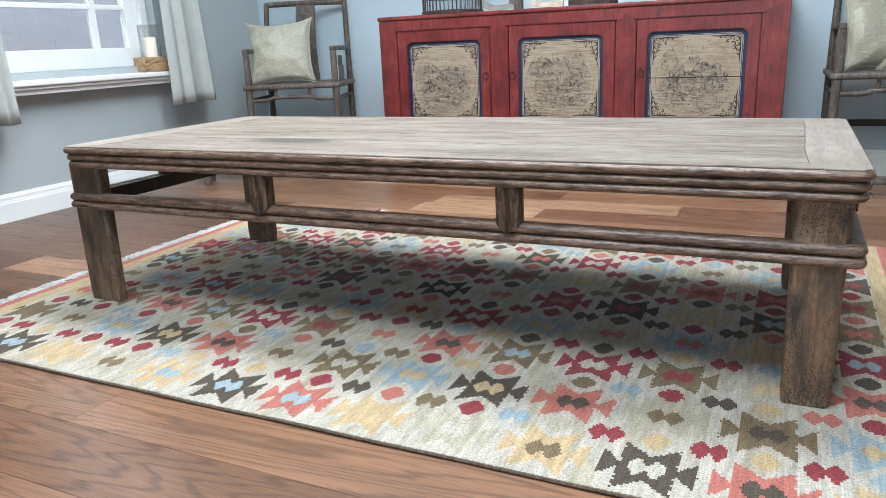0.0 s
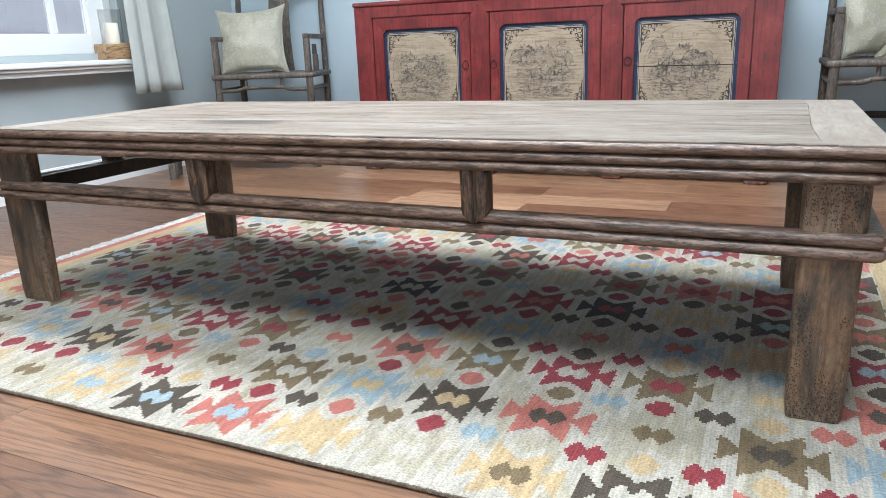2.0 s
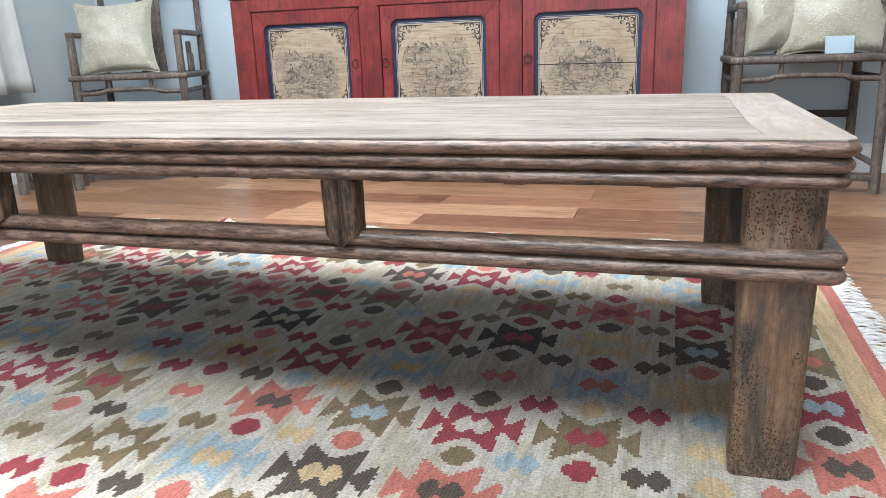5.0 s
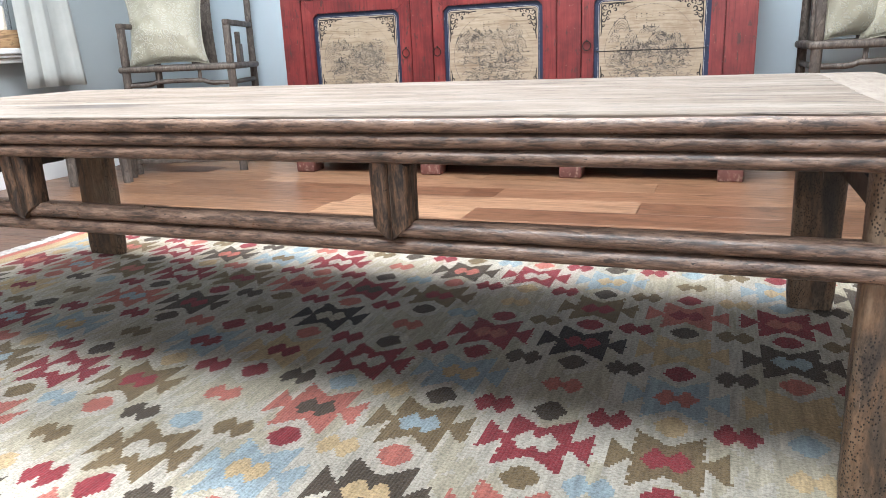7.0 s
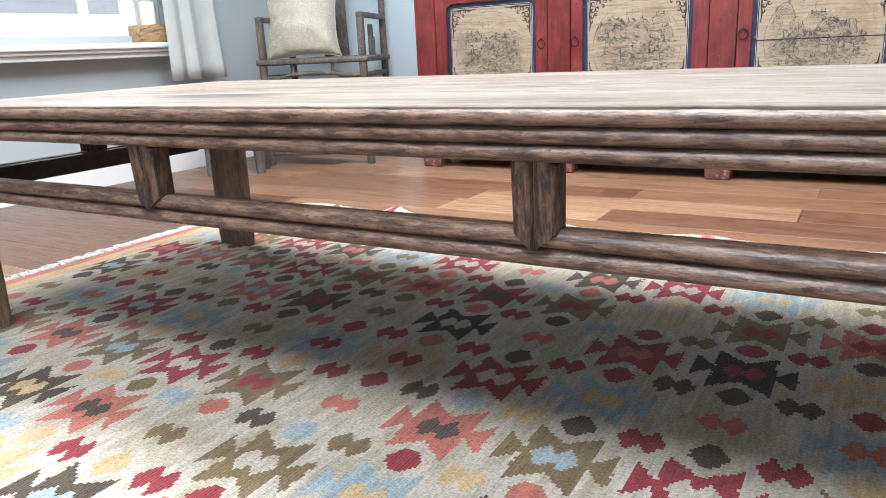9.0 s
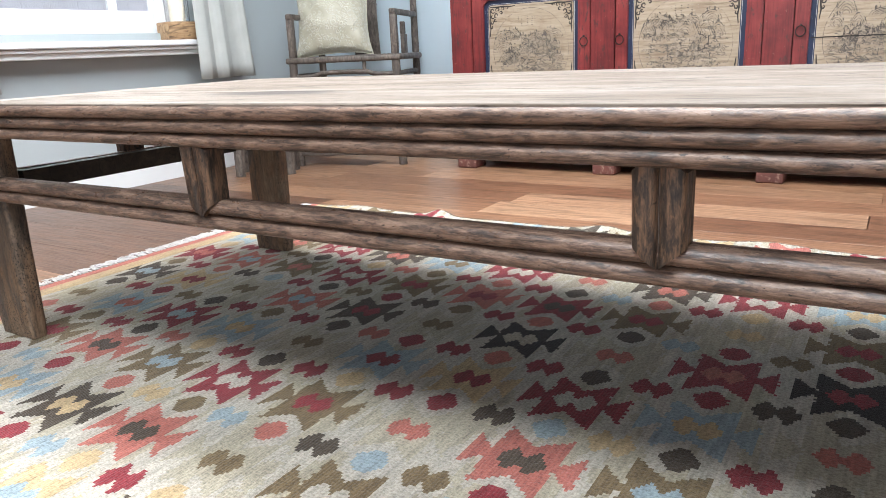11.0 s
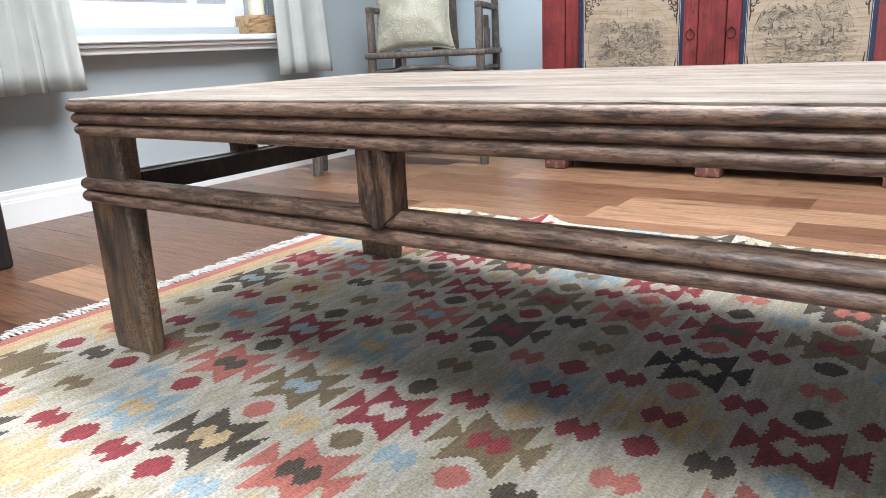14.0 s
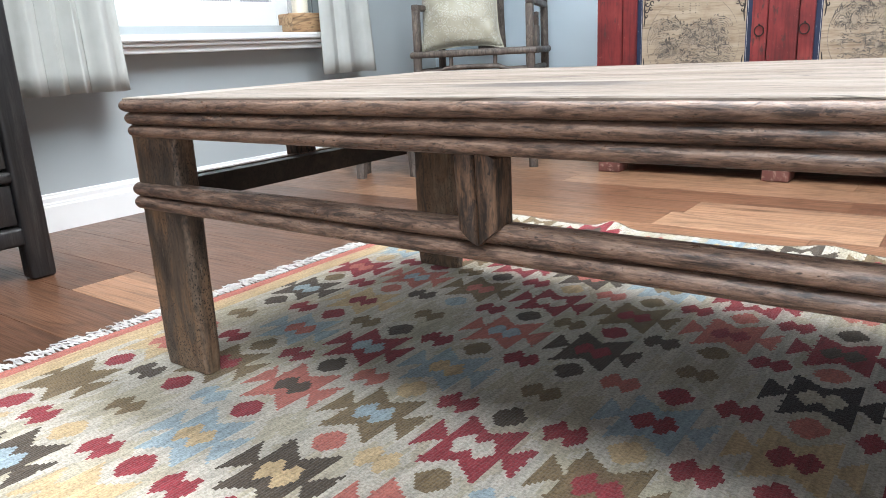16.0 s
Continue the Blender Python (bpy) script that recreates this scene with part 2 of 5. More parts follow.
def painted_panel():
    """Cream ground of a painted door: fine horizontal cracks in straw tones, grey-brown rubbed patches."""
    m, n, l, b = mat("cream_painted_panel", 0.55, 0, 0.4)
    v = shifted(n, l, coords(n, l, (9, 9, 120)))
    line = noise_tex(n, l, v, 1.0, 6, 0.65)
    base = ramp(n, l, line, [(0.30, (0.17, 0.125, 0.085)), (0.45, (0.31, 0.24, 0.17)), (0.7, (0.40, 0.325, 0.245))])
    big = noise_tex(n, l, shifted(n, l, coords(n, l, (1, 1, 1))), 9, 7, 0.7)
    stain = ramp(n, l, big, [(0.50, grey(0)), (0.72, grey(0.8))])
    l.new(mix(n, l, stain, base, (0.22, 0.15, 0.10)), b.inputs["Base Color"])
    bump(n, l, b, line, 0.3, 0.001)
    return m


def flaked(name, colour, under, amount=0.64):
    m, n, l, b = mat(name, 0.55, 0, 0.4)
    v = shifted(n, l, coords(n, l, (1, 1, 1)))
    f = ramp(n, l, noise_tex(n, l, v, 60, 7, 0.75), [(amount, grey(0)), (amount + 0.05, grey(1))])
    c = ramp(n, l, noise_tex(n, l, v, 12, 4), [(0.3, tuple(x * 0.7 for x in colour)), (0.7, tuple(x * 1.25 for x in colour))])
    l.new(mix(n, l, f, c, under), b.inputs["Base Color"])
    return m


M_RED, M_PANEL = red_lacquer(), painted_panel()
M_FOOT = flaked("dull_red_brown_paint", (0.15, 0.055, 0.045), (0.3, 0.19, 0.15), 0.55)
M_BLUE = flaked("flaked_blue_paint", (0.014, 0.022, 0.055), (0.16, 0.18, 0.2), 0.62)
M_INK = flaked("black_ink_paint", (0.022, 0.018, 0.016), (0.2, 0.15, 0.1), 0.68)
M_INKGREY = flaked("faded_grey_ink", (0.145, 0.12, 0.098), (0.33, 0.265, 0.2), 0.52)
M_INKSOFT = flaked("worn_black_ink", (0.09, 0.076, 0.064), (0.31, 0.25, 0.19), 0.49)
M_LINE = flaked("pale_line_paint", (0.42, 0.43, 0.42), (0.1, 0.1, 0.14), 0.6)
M_IRON = plain("dark_iron", (0.035, 0.03, 0.028), 0.5, 0.7, 0.3, 40)


def oak_floor():
    """Oiled oak: each board's tone, room light included, comes from its object colour; cathedral grain broken up by
    pores, a knot here and there.
    """
    m, n, l, b = mat("oiled_oak_board", 0.34, 0, 0.5)
    info = n.new("ShaderNodeObjectInfo")
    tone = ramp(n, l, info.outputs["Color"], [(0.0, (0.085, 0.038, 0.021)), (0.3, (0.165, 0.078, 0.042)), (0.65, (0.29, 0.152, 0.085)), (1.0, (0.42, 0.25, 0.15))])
    contour = noise_tex(n, l, shifted(n, l, coords(n, l, (0.42, 4.6, 4.6)), 60), 1.0, 3, 0.42, 0.25)
    ragged = noise_tex(n, l, shifted(n, l, coords(n, l, (16, 130, 130)), 60), 1.0, 4, 0.7)
    pores = noise_tex(n, l, shifted(n, l, coords(n, l, (9, 300, 300)), 60), 1.0, 4, 0.7)
    cloud = noise_tex(n, l, shifted(n, l, coords(n, l, (2.2, 13, 13)), 60), 1.0, 5, 0.62, 0.4)
    turns, fray, wave = n.new("ShaderNodeMath"), n.new("ShaderNodeMath"), n.new("ShaderNodeMath")
    turns.operation, turns.inputs[1].default_value = "MULTIPLY", 190.0
    fray.operation, fray.inputs[1].default_value = "MULTIPLY_ADD", 3.4
    wave.operation = "SINE"
    l.new(contour, turns.inputs[0])
    l.new(ragged, fray.inputs[0])
    l.new(turns.outputs[0], fray.inputs[2])
    l.new(fray.outputs[0], wave.inputs[0])
    grain = ramp(n, l, wave.outputs[0], [(0.0, grey(1.12)), (0.45, grey(1.0)), (0.9, grey(0.62)), (1.0, grey(0.55))])
    col = mix(n, l, 0.75, tone, grain, "MULTIPLY")
    col = mix(n, l, 0.6, col, ramp(n, l, cloud, [(0.3, grey(0.66)), (0.7, grey(1.3))]), "MULTIPLY")
    col = mix(n, l, 0.6, col, ramp(n, l, pores, [(0.38, grey(0.5)), (0.5, grey(1))]), "MULTIPLY")
    vo = n.new("ShaderNodeTexVoronoi")
    vo.inputs["Scale"].default_value = 1.0
    l.new(shifted(n, l, coords(n, l, (1.6, 6.5, 6.5)), 60), vo.inputs["Vector"])
    knot = ramp(n, l, mix(n, l, 0.12, vo.outputs["Distance"], ragged), [(0.10, grey(0.75)), (0.135, grey(0))])
    col = mix(n, l, knot, col, (0.045, 0.022, 0.014))
    l.new(col, b.inputs["Base Color"])
    l.new(ramp(n, l, pores, [(0.3, grey(0.46)), (0.6, grey(0.29))]), b.inputs["Roughness"])
    bump(n, l, b, pores, 0.22, 0.001)
    return m


M_OAK = oak_floor()
M_GAP = plain("dark_joint", (0.03, 0.018, 0.012), 0.9)


def yarn(name, colour):
    """Flat-woven wool: ribs across, slubs, and slow shifts of dye."""
    m, n, l, b = mat("wool_" + name, 0.95, 0, 0.1)
    v = coords(n, l, (1, 1, 1))
    dye = noise_tex(n, l, coords(n, l, (70, 9, 1)), 1.0, 6, 0.7)
    slub = noise_tex(n, l, coords(n, l, (170, 230, 1)), 1.0, 3, 0.7)
    c = ramp(n, l, dye, [(0.28, tuple(x * 0.66 for x in colour)), (0.72, tuple(min(1, x * 1.25) for x in colour))])
    c = mix(n, l, 0.75, c, ramp(n, l, slub, [(0.34, grey(0.52)), (0.58, grey(1.15))]), "MULTIPLY")
    l.new(c, b.inputs["Base Color"])
    b.inputs["Sheen Weight"].default_value = 0.15
    w = n.new("ShaderNodeTexWave")
    w.bands_direction, w.inputs["Scale"].default_value, w.inputs["Distortion"].default_value = "X", 58, 2.5
    l.new(v, w.inputs["Vector"])
    bump(n, l, b, mix(n, l, 0.82, w.outputs["Fac"], slub), 0.8, 0.004)
    return m


YARN = {
    "C": yarn("cream", (0.47, 0.43, 0.362)), "G": yarn("sand", (0.415, 0.37, 0.28)), "Y": yarn("straw", (0.49, 0.36, 0.205)),
    "S": yarn("salmon", (0.43, 0.14, 0.11)), "R": yarn("crimson", (0.25, 0.038, 0.046)), "D": yarn("umber", (0.078, 0.060, 0.044)),
    "N": yarn("olive_brown", (0.18, 0.128, 0.07)), "B": yarn("powder_blue", (0.29, 0.36, 0.39)), "K": yarn("black_brown", (0.028, 0.022, 0.02)),
}
M_FRINGE = plain("white_cotton", (0.60, 0.59, 0.57), 0.95, 0, 0.2, 60, 0.3, 500, 0.1)


def satin():
    """Pale gold damask: raised satin scrolls on a matt ground."""
    m, n, l, b = mat("pale_gold_damask", 0.42, 0.0, 0.6)
    v = coords(n, l, (1, 1, 1))
    warp, add = n.new("ShaderNodeTexNoise"), n.new("ShaderNodeVectorMath")
    warp.inputs["Scale"].default_value = 22
    l.new(v, warp.inputs["Vector"])
    add.operation = "MULTIPLY_ADD"
    add.inputs[1].default_value = (0.045, 0.045, 0.045)
    l.new(warp.outputs["Color"], add.inputs[0])
    l.new(v, add.inputs[2])
    vo = n.new("ShaderNodeTexVoronoi")
    vo.feature, vo.inputs["Scale"].default_value = "DISTANCE_TO_EDGE", 42
    l.new(add.outputs["Vector"], vo.inputs["Vector"])
    fig = ramp(n, l, vo.outputs["Distance"], [(0.0, grey(0)), (0.10, grey(0.1)), (0.17, grey(1)), (0.26, grey(0.9)), (0.32, grey(0.05))])
    fig = mix(n, l, 1.0, fig, ramp(n, l, noise_tex(n, l, v, 26, 3), [(0.42, grey(0)), (0.52, grey(1))]), "MULTIPLY")
    crumple = noise_tex(n, l, v, 11, 3, 0.55, 0.8)
    l.new(mix(n, l, fig, (0.37, 0.345, 0.262), (0.47, 0.455, 0.375)), b.inputs["Base Color"])
    l.new(ramp(n, l, fig, [(0, grey(0.40)), (1, grey(0.26))]), b.inputs["Roughness"])
    b.inputs["Sheen Weight"].default_value = 0.3
    bump(n, l, b, mix(n, l, 0.3, crumple, fig), 0.7, 0.012)
    return m


M_SATIN = satin()
M_PIPING = plain("cream_piping", (0.43, 0.41, 0.32), 0.5)
M_CURTAIN = plain("silver_green_silk", (0.44, 0.46, 0.44), 0.5, 0, 0.06, 14, 0.35, 240, 0.4)
M_WAX = plain("cream_wax", (0.78, 0.72, 0.6), 0.5)
M_CARD = plain("pale_blue_card", (0.36, 0.46, 0.53), 0.6)
M_BRICK = plain("whitewashed_brick", (0.56, 0.56, 0.56), 0.9, 0, 0.06, 5, 0.5, 60, 0.2)


def glass(name):
    m, n, l, b = mat(name, 0.02, 0, 0.5)
    b.inputs["Transmission Weight"].default_value, b.inputs["IOR"].default_value = 1.0, 1.45
    return m


M_GLASS = glass("clear_glass")


# ---- mesh helpers ----
def part(name, bm, material, parent=None, label=""):
    """Links a bmesh as one mesh object, under a thing or a part."""
    me = bpy.data.meshes.new(name)
    bmesh.ops.recalc_face_normals(bm, faces=bm.faces)
    bm.to_mesh(me)
    bm.free()
    for mt in material if isinstance(material, (list, tuple)) else (material,):
        me.materials.append(mt)
    ob = new(name, me)
    if parent:
        ob.parent = parent
    if label:
        ob["label"] = label
    return ob


def thing(name, label, category, group="", at=None):
    ob = tagged(new(name), label, category, group)
    if at is not None:
        ob.matrix_world = at
    return ob


def smooth(ob, angle=40):
    ob.data.set_sharp_from_angle(angle=radians(angle))
    ob.data.polygons.foreach_set("use_smooth", [True] * len(ob.data.polygons))
    return ob


def box(x0, x1, y0, y1, z0, z1, bevel=0.0, seg=2, bm=None):
    out = bm or bmesh.new()
    m = Matrix.Translation(((x0 + x1) / 2, (y0 + y1) / 2, (z0 + z1) / 2)) @ Matrix.Diagonal((x1 - x0, y1 - y0, z1 - z0, 1))
    got = bmesh.ops.create_cube(out, size=1, matrix=m)
    if bevel:
        edges = list({e for v in got["verts"] for e in v.link_edges})
        bmesh.ops.bevel(out, geom=edges, offset=bevel, segments=seg, affect="EDGES", profile=0.5)
    return out


def slab(corners, z0, z1, bm=None):
    """A prism over a polygon in plan."""
    out = bm or bmesh.new()
    lo = [out.verts.new((x, y, z0)) for x, y in corners]
    hi = [out.verts.new((x, y, z1)) for x, y in corners]
    out.faces.new(lo)
    out.faces.new(hi)
    for i in range(len(lo)):
        j = (i + 1) % len(lo)
        out.faces.new((lo[i], lo[j], hi[j], hi[i]))
    return out


def tube(points, radius, sides=8, bm=None, closed=False, flat=1.0):
    """A round bar along points; radius is a number or one for each point."""
    out = bm or bmesh.new()
    pts = [Vector(p) for p in points]
    rad = radius if isinstance(radius, (list, tuple)) else [radius] * len(pts)
    rings, last = [], None
    for i, p in enumerate(pts):
        a = pts[i - 1] if (i or closed) else p
        c = pts[(i + 1) % len(pts)] if (i < len(pts) - 1 or closed) else p
        d = (c - a).normalized()
        if last is None:
            u = d.orthogonal().normalized()
            if abs(d.z) < 0.9:
                u = d.cross(Vector((0, 0, 1))).normalized()
        else:
            u = (last - d * last.dot(d)).normalized()
        last, w = u, d.cross(u)
        rings.append([out.verts.new(p + (u * math.cos(q) + w * math.sin(q) * flat) * rad[i]) for q in (2 * math.pi * k / sides for k in range(sides))])
    for i in range(len(rings) - (0 if closed else 1)):
        r, s = rings[i], rings[(i + 1) % len(rings)]
        for k in range(sides):
            out.faces.new((r[k], r[(k + 1) % sides], s[(k + 1) % sides], s[k]))
    if not closed:
        out.faces.new(rings[0])
        out.faces.new(rings[-1])
    return out


def lathe(profile, sides=28, bm=None, at=(0, 0, 0)):
    out = bm or bmesh.new()
    rings = [[out.verts.new((at[0] + r * math.cos(q), at[1] + r * math.sin(q), at[2] + z)) for q in (2 * math.pi * k / sides for k in range(sides))] for r, z in profile]
    for r, s in zip(rings, rings[1:]):
        for k in range(sides):
            out.faces.new((r[k], r[(k + 1) % sides], s[(k + 1) % sides], s[k]))
    out.faces.new(rings[0])
    out.faces.new(rings[-1])
    return out


def rounded_rect(x0, x1, y0, y1, r, step=0.03, arc=6):
    """Points and outward normals round a rectangle with rounded corners."""
    pts = []
    for cx, cy, a0 in ((x1 - r, y0 + r, -90), (x1 - r, y1 - r, 0), (x0 + r, y1 - r, 90), (x0 + r, y0 + r, 180)):
        for k in range(arc + 1):
            a = radians(a0 + 90 * k / arc)
            pts.append((cx + r * math.cos(a), cy + r * math.sin(a), math.cos(a), math.sin(a)))
    full = []
    for p, q in zip(pts, pts[1:] + pts[:1]):
        length = math.hypot(q[0] - p[0], q[1] - p[1])
        n = max(1, int(length / step))
        full += [tuple(p[i] + (q[i] - p[i]) * k / n for i in range(4)) for k in range(n)]
    return full


def reed(x0, x1, y0, y1, r, z0, z1, bulge, deep=0.03, wobble=0.0007, seed=0.0):
    """A half-round moulding that runs round a rectangle."""
    bm = bmesh.new()
    path = rounded_rect(x0, x1, y0, y1, r)
    h = (z1 - z0) / 2
    prof = [(-deep, -h)] + [(bulge * math.cos(radians(a)) - bulge, h * math.sin(radians(a))) for a in range(-90, 91, 20)] + [(-deep, h)]
    rings = []
    for x, y, nx, ny in path:
        w = wobble * (noise.noise(Vector((x * 9 + seed, y * 9, seed))) + 0.6 * noise.noise(Vector((x * 31, y * 31, seed + 5))))
        rings.append([bm.verts.new((x + nx * (o + w), y + ny * (o + w), (z0 + z1) / 2 + z + w * 0.6)) for o, z in prof])
    k = len(prof)
    for a, c in zip(rings, rings[1:] + rings[:1]):
        for i in range(k):
            bm.faces.new((a[i], a[(i + 1) % k], c[(i + 1) % k], c[i]))
    return bm


# ---- room ----
WX, BY, RX, FY, CH = -3.40, 4.43, 3.2, -3.0, 2.62
WIN = (2.14, 3.48, 0.69, 2.15)
# ceiling gaps made for the added overhead lamps, out of view
CEIL_GAPS = ((-1.35, 0.25, 0.1, 1.1), (-2.27, 0.27, 2.01, 2.83))
# unseen gap in the south wall, made to let the fill lamp in
SOUTH_GAP = (-1.5, 1.9, 0.02, 2.3)


def structure(name, bm, material, label, category):
    return tagged(part(name, bm, material), label, category, kind="structure")


def wall_with_hole(axis, at, thick, span, hole, top):
    """A wall of four blocks round one opening; axis is the one it stands across."""
    (a0, a1), (h0, h1, z0, z1) = span, hole
    bm = bmesh.new()
    for b0, b1, c0, c1 in ((a0, h0, 0, top), (h1, a1, 0, top), (h0, h1, 0, z0), (h0, h1, z1, top)):
        if axis == "x":
            box(at - thick, at, b0, b1, c0, c1, bm=bm)
        else:
            box(b0, b1, at - thick, at, c0, c1, bm=bm)
    bmesh.ops.remove_doubles(bm, verts=bm.verts, dist=0.0001)
    return bm


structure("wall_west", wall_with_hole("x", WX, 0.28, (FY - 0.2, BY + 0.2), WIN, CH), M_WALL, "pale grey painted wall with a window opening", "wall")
structure("wall_north", box(WX, RX, BY, BY + 0.2, 0, CH), M_WALLB, "pale blue-grey wall behind the cabinet", "wall")
structure("wall_east", box(RX, RX + 0.2, FY - 0.2, BY + 0.2, 0, CH), M_WALL, "pale grey painted side wall", "wall")
structure("wall_south", wall_with_hole("y", FY, 0.2, (WX, RX), SOUTH_GAP, CH), M_WALL, "pale grey painted wall with an added wide opening", "wall")
cb = bmesh.new()
(p, q, r, s), (e, f, g, k) = CEIL_GAPS
for b in ((WX - 0.28, RX + 0.2, FY - 0.2, r), (WX - 0.28, p, r, s), (q, RX + 0.2, r, s), (WX - 0.28, RX + 0.2, s, g), (WX - 0.28, e, g, k), (f, RX + 0.2, g, k), (WX - 0.28, RX + 0.2, k, BY + 0.2)):
    box(*b, CH, CH + 0.14, bm=cb)
structure("ceiling", cb, M_CEIL, "white painted ceiling with two added openings for overhead light", "ceiling")
floor = structure("floor", box(WX, RX, FY, BY, -0.06, -0.012), M_GAP, "oiled oak plank floor in warm brown tones", "floor")
structure("ground", box(-60, 60, -60, 60, -0.4, -0.3), plain("outside_ground", (0.16, 0.15, 0.14), 0.9), "grey paved ground outside the room", "ground")


def skirting(name, x0, x1, y0, y1, nx, ny):
    """A moulded baseboard along a line, its profile turned to the room."""
    prof = [(0.0, 0.0), (0.016, 0.0), (0.016, 0.088), (0.0135, 0.093), (0.0135, 0.098), (0.011, 0.103), (0.011, 0.118), (0.006, 0.124), (0.006, 0.130), (0.0, 0.133)]
    bm = bmesh.new()
    ends = [[bm.verts.new((x + nx * o, y + ny * o, z)) for o, z in prof] for x, y in ((x0, y0), (x1, y1))]
    k = len(prof)
    for i in range(k):
        bm.faces.new((ends[0][i], ends[0][(i + 1) % k], ends[1][(i + 1) % k], ends[1][i]))
    bm.faces.new(ends[0])
    bm.faces.new(ends[1])
    return structure(name, bm, M_WHITE, "white gloss moulded baseboard along the wall", "baseboard")


skirting("baseboard", WX, WX, FY, BY - 0.016, 1, 0)
skirting("baseboard", WX, RX, BY, BY, 0, -1)

# window
win = tagged(new("window_1"), "white painted sash window with small panes", "window", kind="structure")
y0, y1, z0, z1 = WIN
gx = -3.50
for nm, b in (("window_frame", (gx - 0.06, gx + 0.045, y1 - 0.05, y1, z0, z1)), ("window_frame", (gx - 0.06, gx + 0.045, y0, y0 + 0.05, z0, z1)), ("window_frame", (gx - 0.06, gx + 0.045, y0 + 0.05, y1 - 0.05, z1 - 0.06, z1)),
              ("stile", (gx - 0.02, gx + 0.025, y1 - 0.142, y1 - 0.05, z0, z1 - 0.06)), ("stile", (gx - 0.02, gx + 0.025, y0 + 0.05, y0 + 0.142, z0, z1 - 0.06)),
              ("bottom_rail", (gx - 0.02, gx + 0.025, y0 + 0.142, y1 - 0.142, z0, z0 + 0.105)), ("meeting_rail", (gx - 0.02, gx + 0.025, y0 + 0.142, y1 - 0.142, 1.37, 1.42))):
    part(nm, box(*b, bevel=0.004), M_WHITE, win)
for yy in (2.49, 3.13):
    part("glazing_bar", box(gx - 0.014, gx + 0.018, yy - 0.02, yy + 0.02, z0 + 0.105, z1 - 0.06, bevel=0.006), M_WHITE, win)
for zz in (1.012, 1.72):
    part("glazing_bar", box(gx - 0.012, gx + 0.016, y0 + 0.142, y1 - 0.142, zz - 0.014, zz + 0.014, bevel=0.005), M_WHITE, win)
for a, b in ((y0 + 0.142, 2.47), (2.51, 3.11), (3.15, y1 - 0.142)):
    for c, d in ((z0 + 0.105, 0.998), (1.026, 1.37), (1.42, 1.706), (1.734, z1 - 0.06)):
        p = part("pane", box(gx - 0.003, gx + 0.001, a, b, c, d), M_GLASS, win)
        p.visible_shadow = False
sill = structure("window_sill", box(gx + 0.045, -3.268, 2.12, 3.56, 0.628, 0.655, bevel=0.008, seg=3), M_WHITE, "white painted window sill with a rounded nosing", "sill")
tb = bmesh.new()
box(WX, -3.305, 2.15, 3.53, 0.588, 0.6115, bevel=0.004, bm=tb)
box(WX, -3.285, 2.14, 3.54, 0.612, 0.6275, bevel=0.005, bm=tb)
structure("sill_trim", tb, M_WHITE, "white moulded apron under the window sill", "trim")

# whitewashed brick wall across the yard
yard = tagged(new("yard_wall"), "whitewashed brick wall outside the window", "wall", kind="structure")
part("backing", box(-6.2, -5.96, -1.5, 8.5, -0.35, 3.6), M_BRICK, yard)
bb = bmesh.new()
for row in range(46):
    for colm in range(42):
        ya = -1.4 + colm * 0.225 + (0.11 if row % 2 else 0)
        o = 0.002 * random.random()
        box(-5.962, -5.958 + o, ya, ya + 0.213, -0.3 + row * 0.075, -0.3 + row * 0.075 + 0.065, bm=bb)
tagged(part("brick_courses", bb, M_BRICK, yard), kind="stuff")

# ---- low table ----
TX0, TX1, TY0, TY1, TH = -1.955, 0.130, 1.632, 2.476, 0.50
table = thing("low_table", "long low wooden table with bleached plank top and reeded dark edges", "table")
# top boards between two breadboard ends, the joint ragged with age
bx0, bx1 = TX0 + 0.105, TX1 - 0.112
ys = [TY0 + 0.007, TY0 + 0.245, TY0 + 0.44, TY0 + 0.63, TY1 - 0.007]


def joint(x, y):
    """The worn line where planks meet an end board."""
    swing = 0.006 * noise.noise(Vector((y * 5, x, 2))) + 0.0022 * noise.noise(Vector((y * 37, x, 6)))
    return x + swing + math.copysign(0.03, x + 0.9) * max(0.0, 1 - (y - TY0) / 0.06)


def top_slab(left, right, y0, y1, z1):
    """A board in plan from its left and right edge lines."""
    steps = np.linspace(y0, y1, max(8, int((y1 - y0) / 0.012)))
    bm = slab([(right(y), y) for y in steps] + [(left(y), y) for y in reversed(steps)], TH - 0.006, z1)
    bmesh.ops.bevel(bm, geom=[e for e in bm.edges if all(abs(v.co.z - z1) < 1e-6 for v in e.verts)], offset=0.0014, segments=1, affect="EDGES")
    return bm


def rounded_end(x, way):
    """The outer edge of an end board, its corners rounded."""
    def line(y):
        d = max(0.0, 0.014 - min(y - ys[0], ys[-1] - y))
        return x - way * (0.014 - math.sqrt(max(0.0, 0.014 ** 2 - d * d)))
    return line


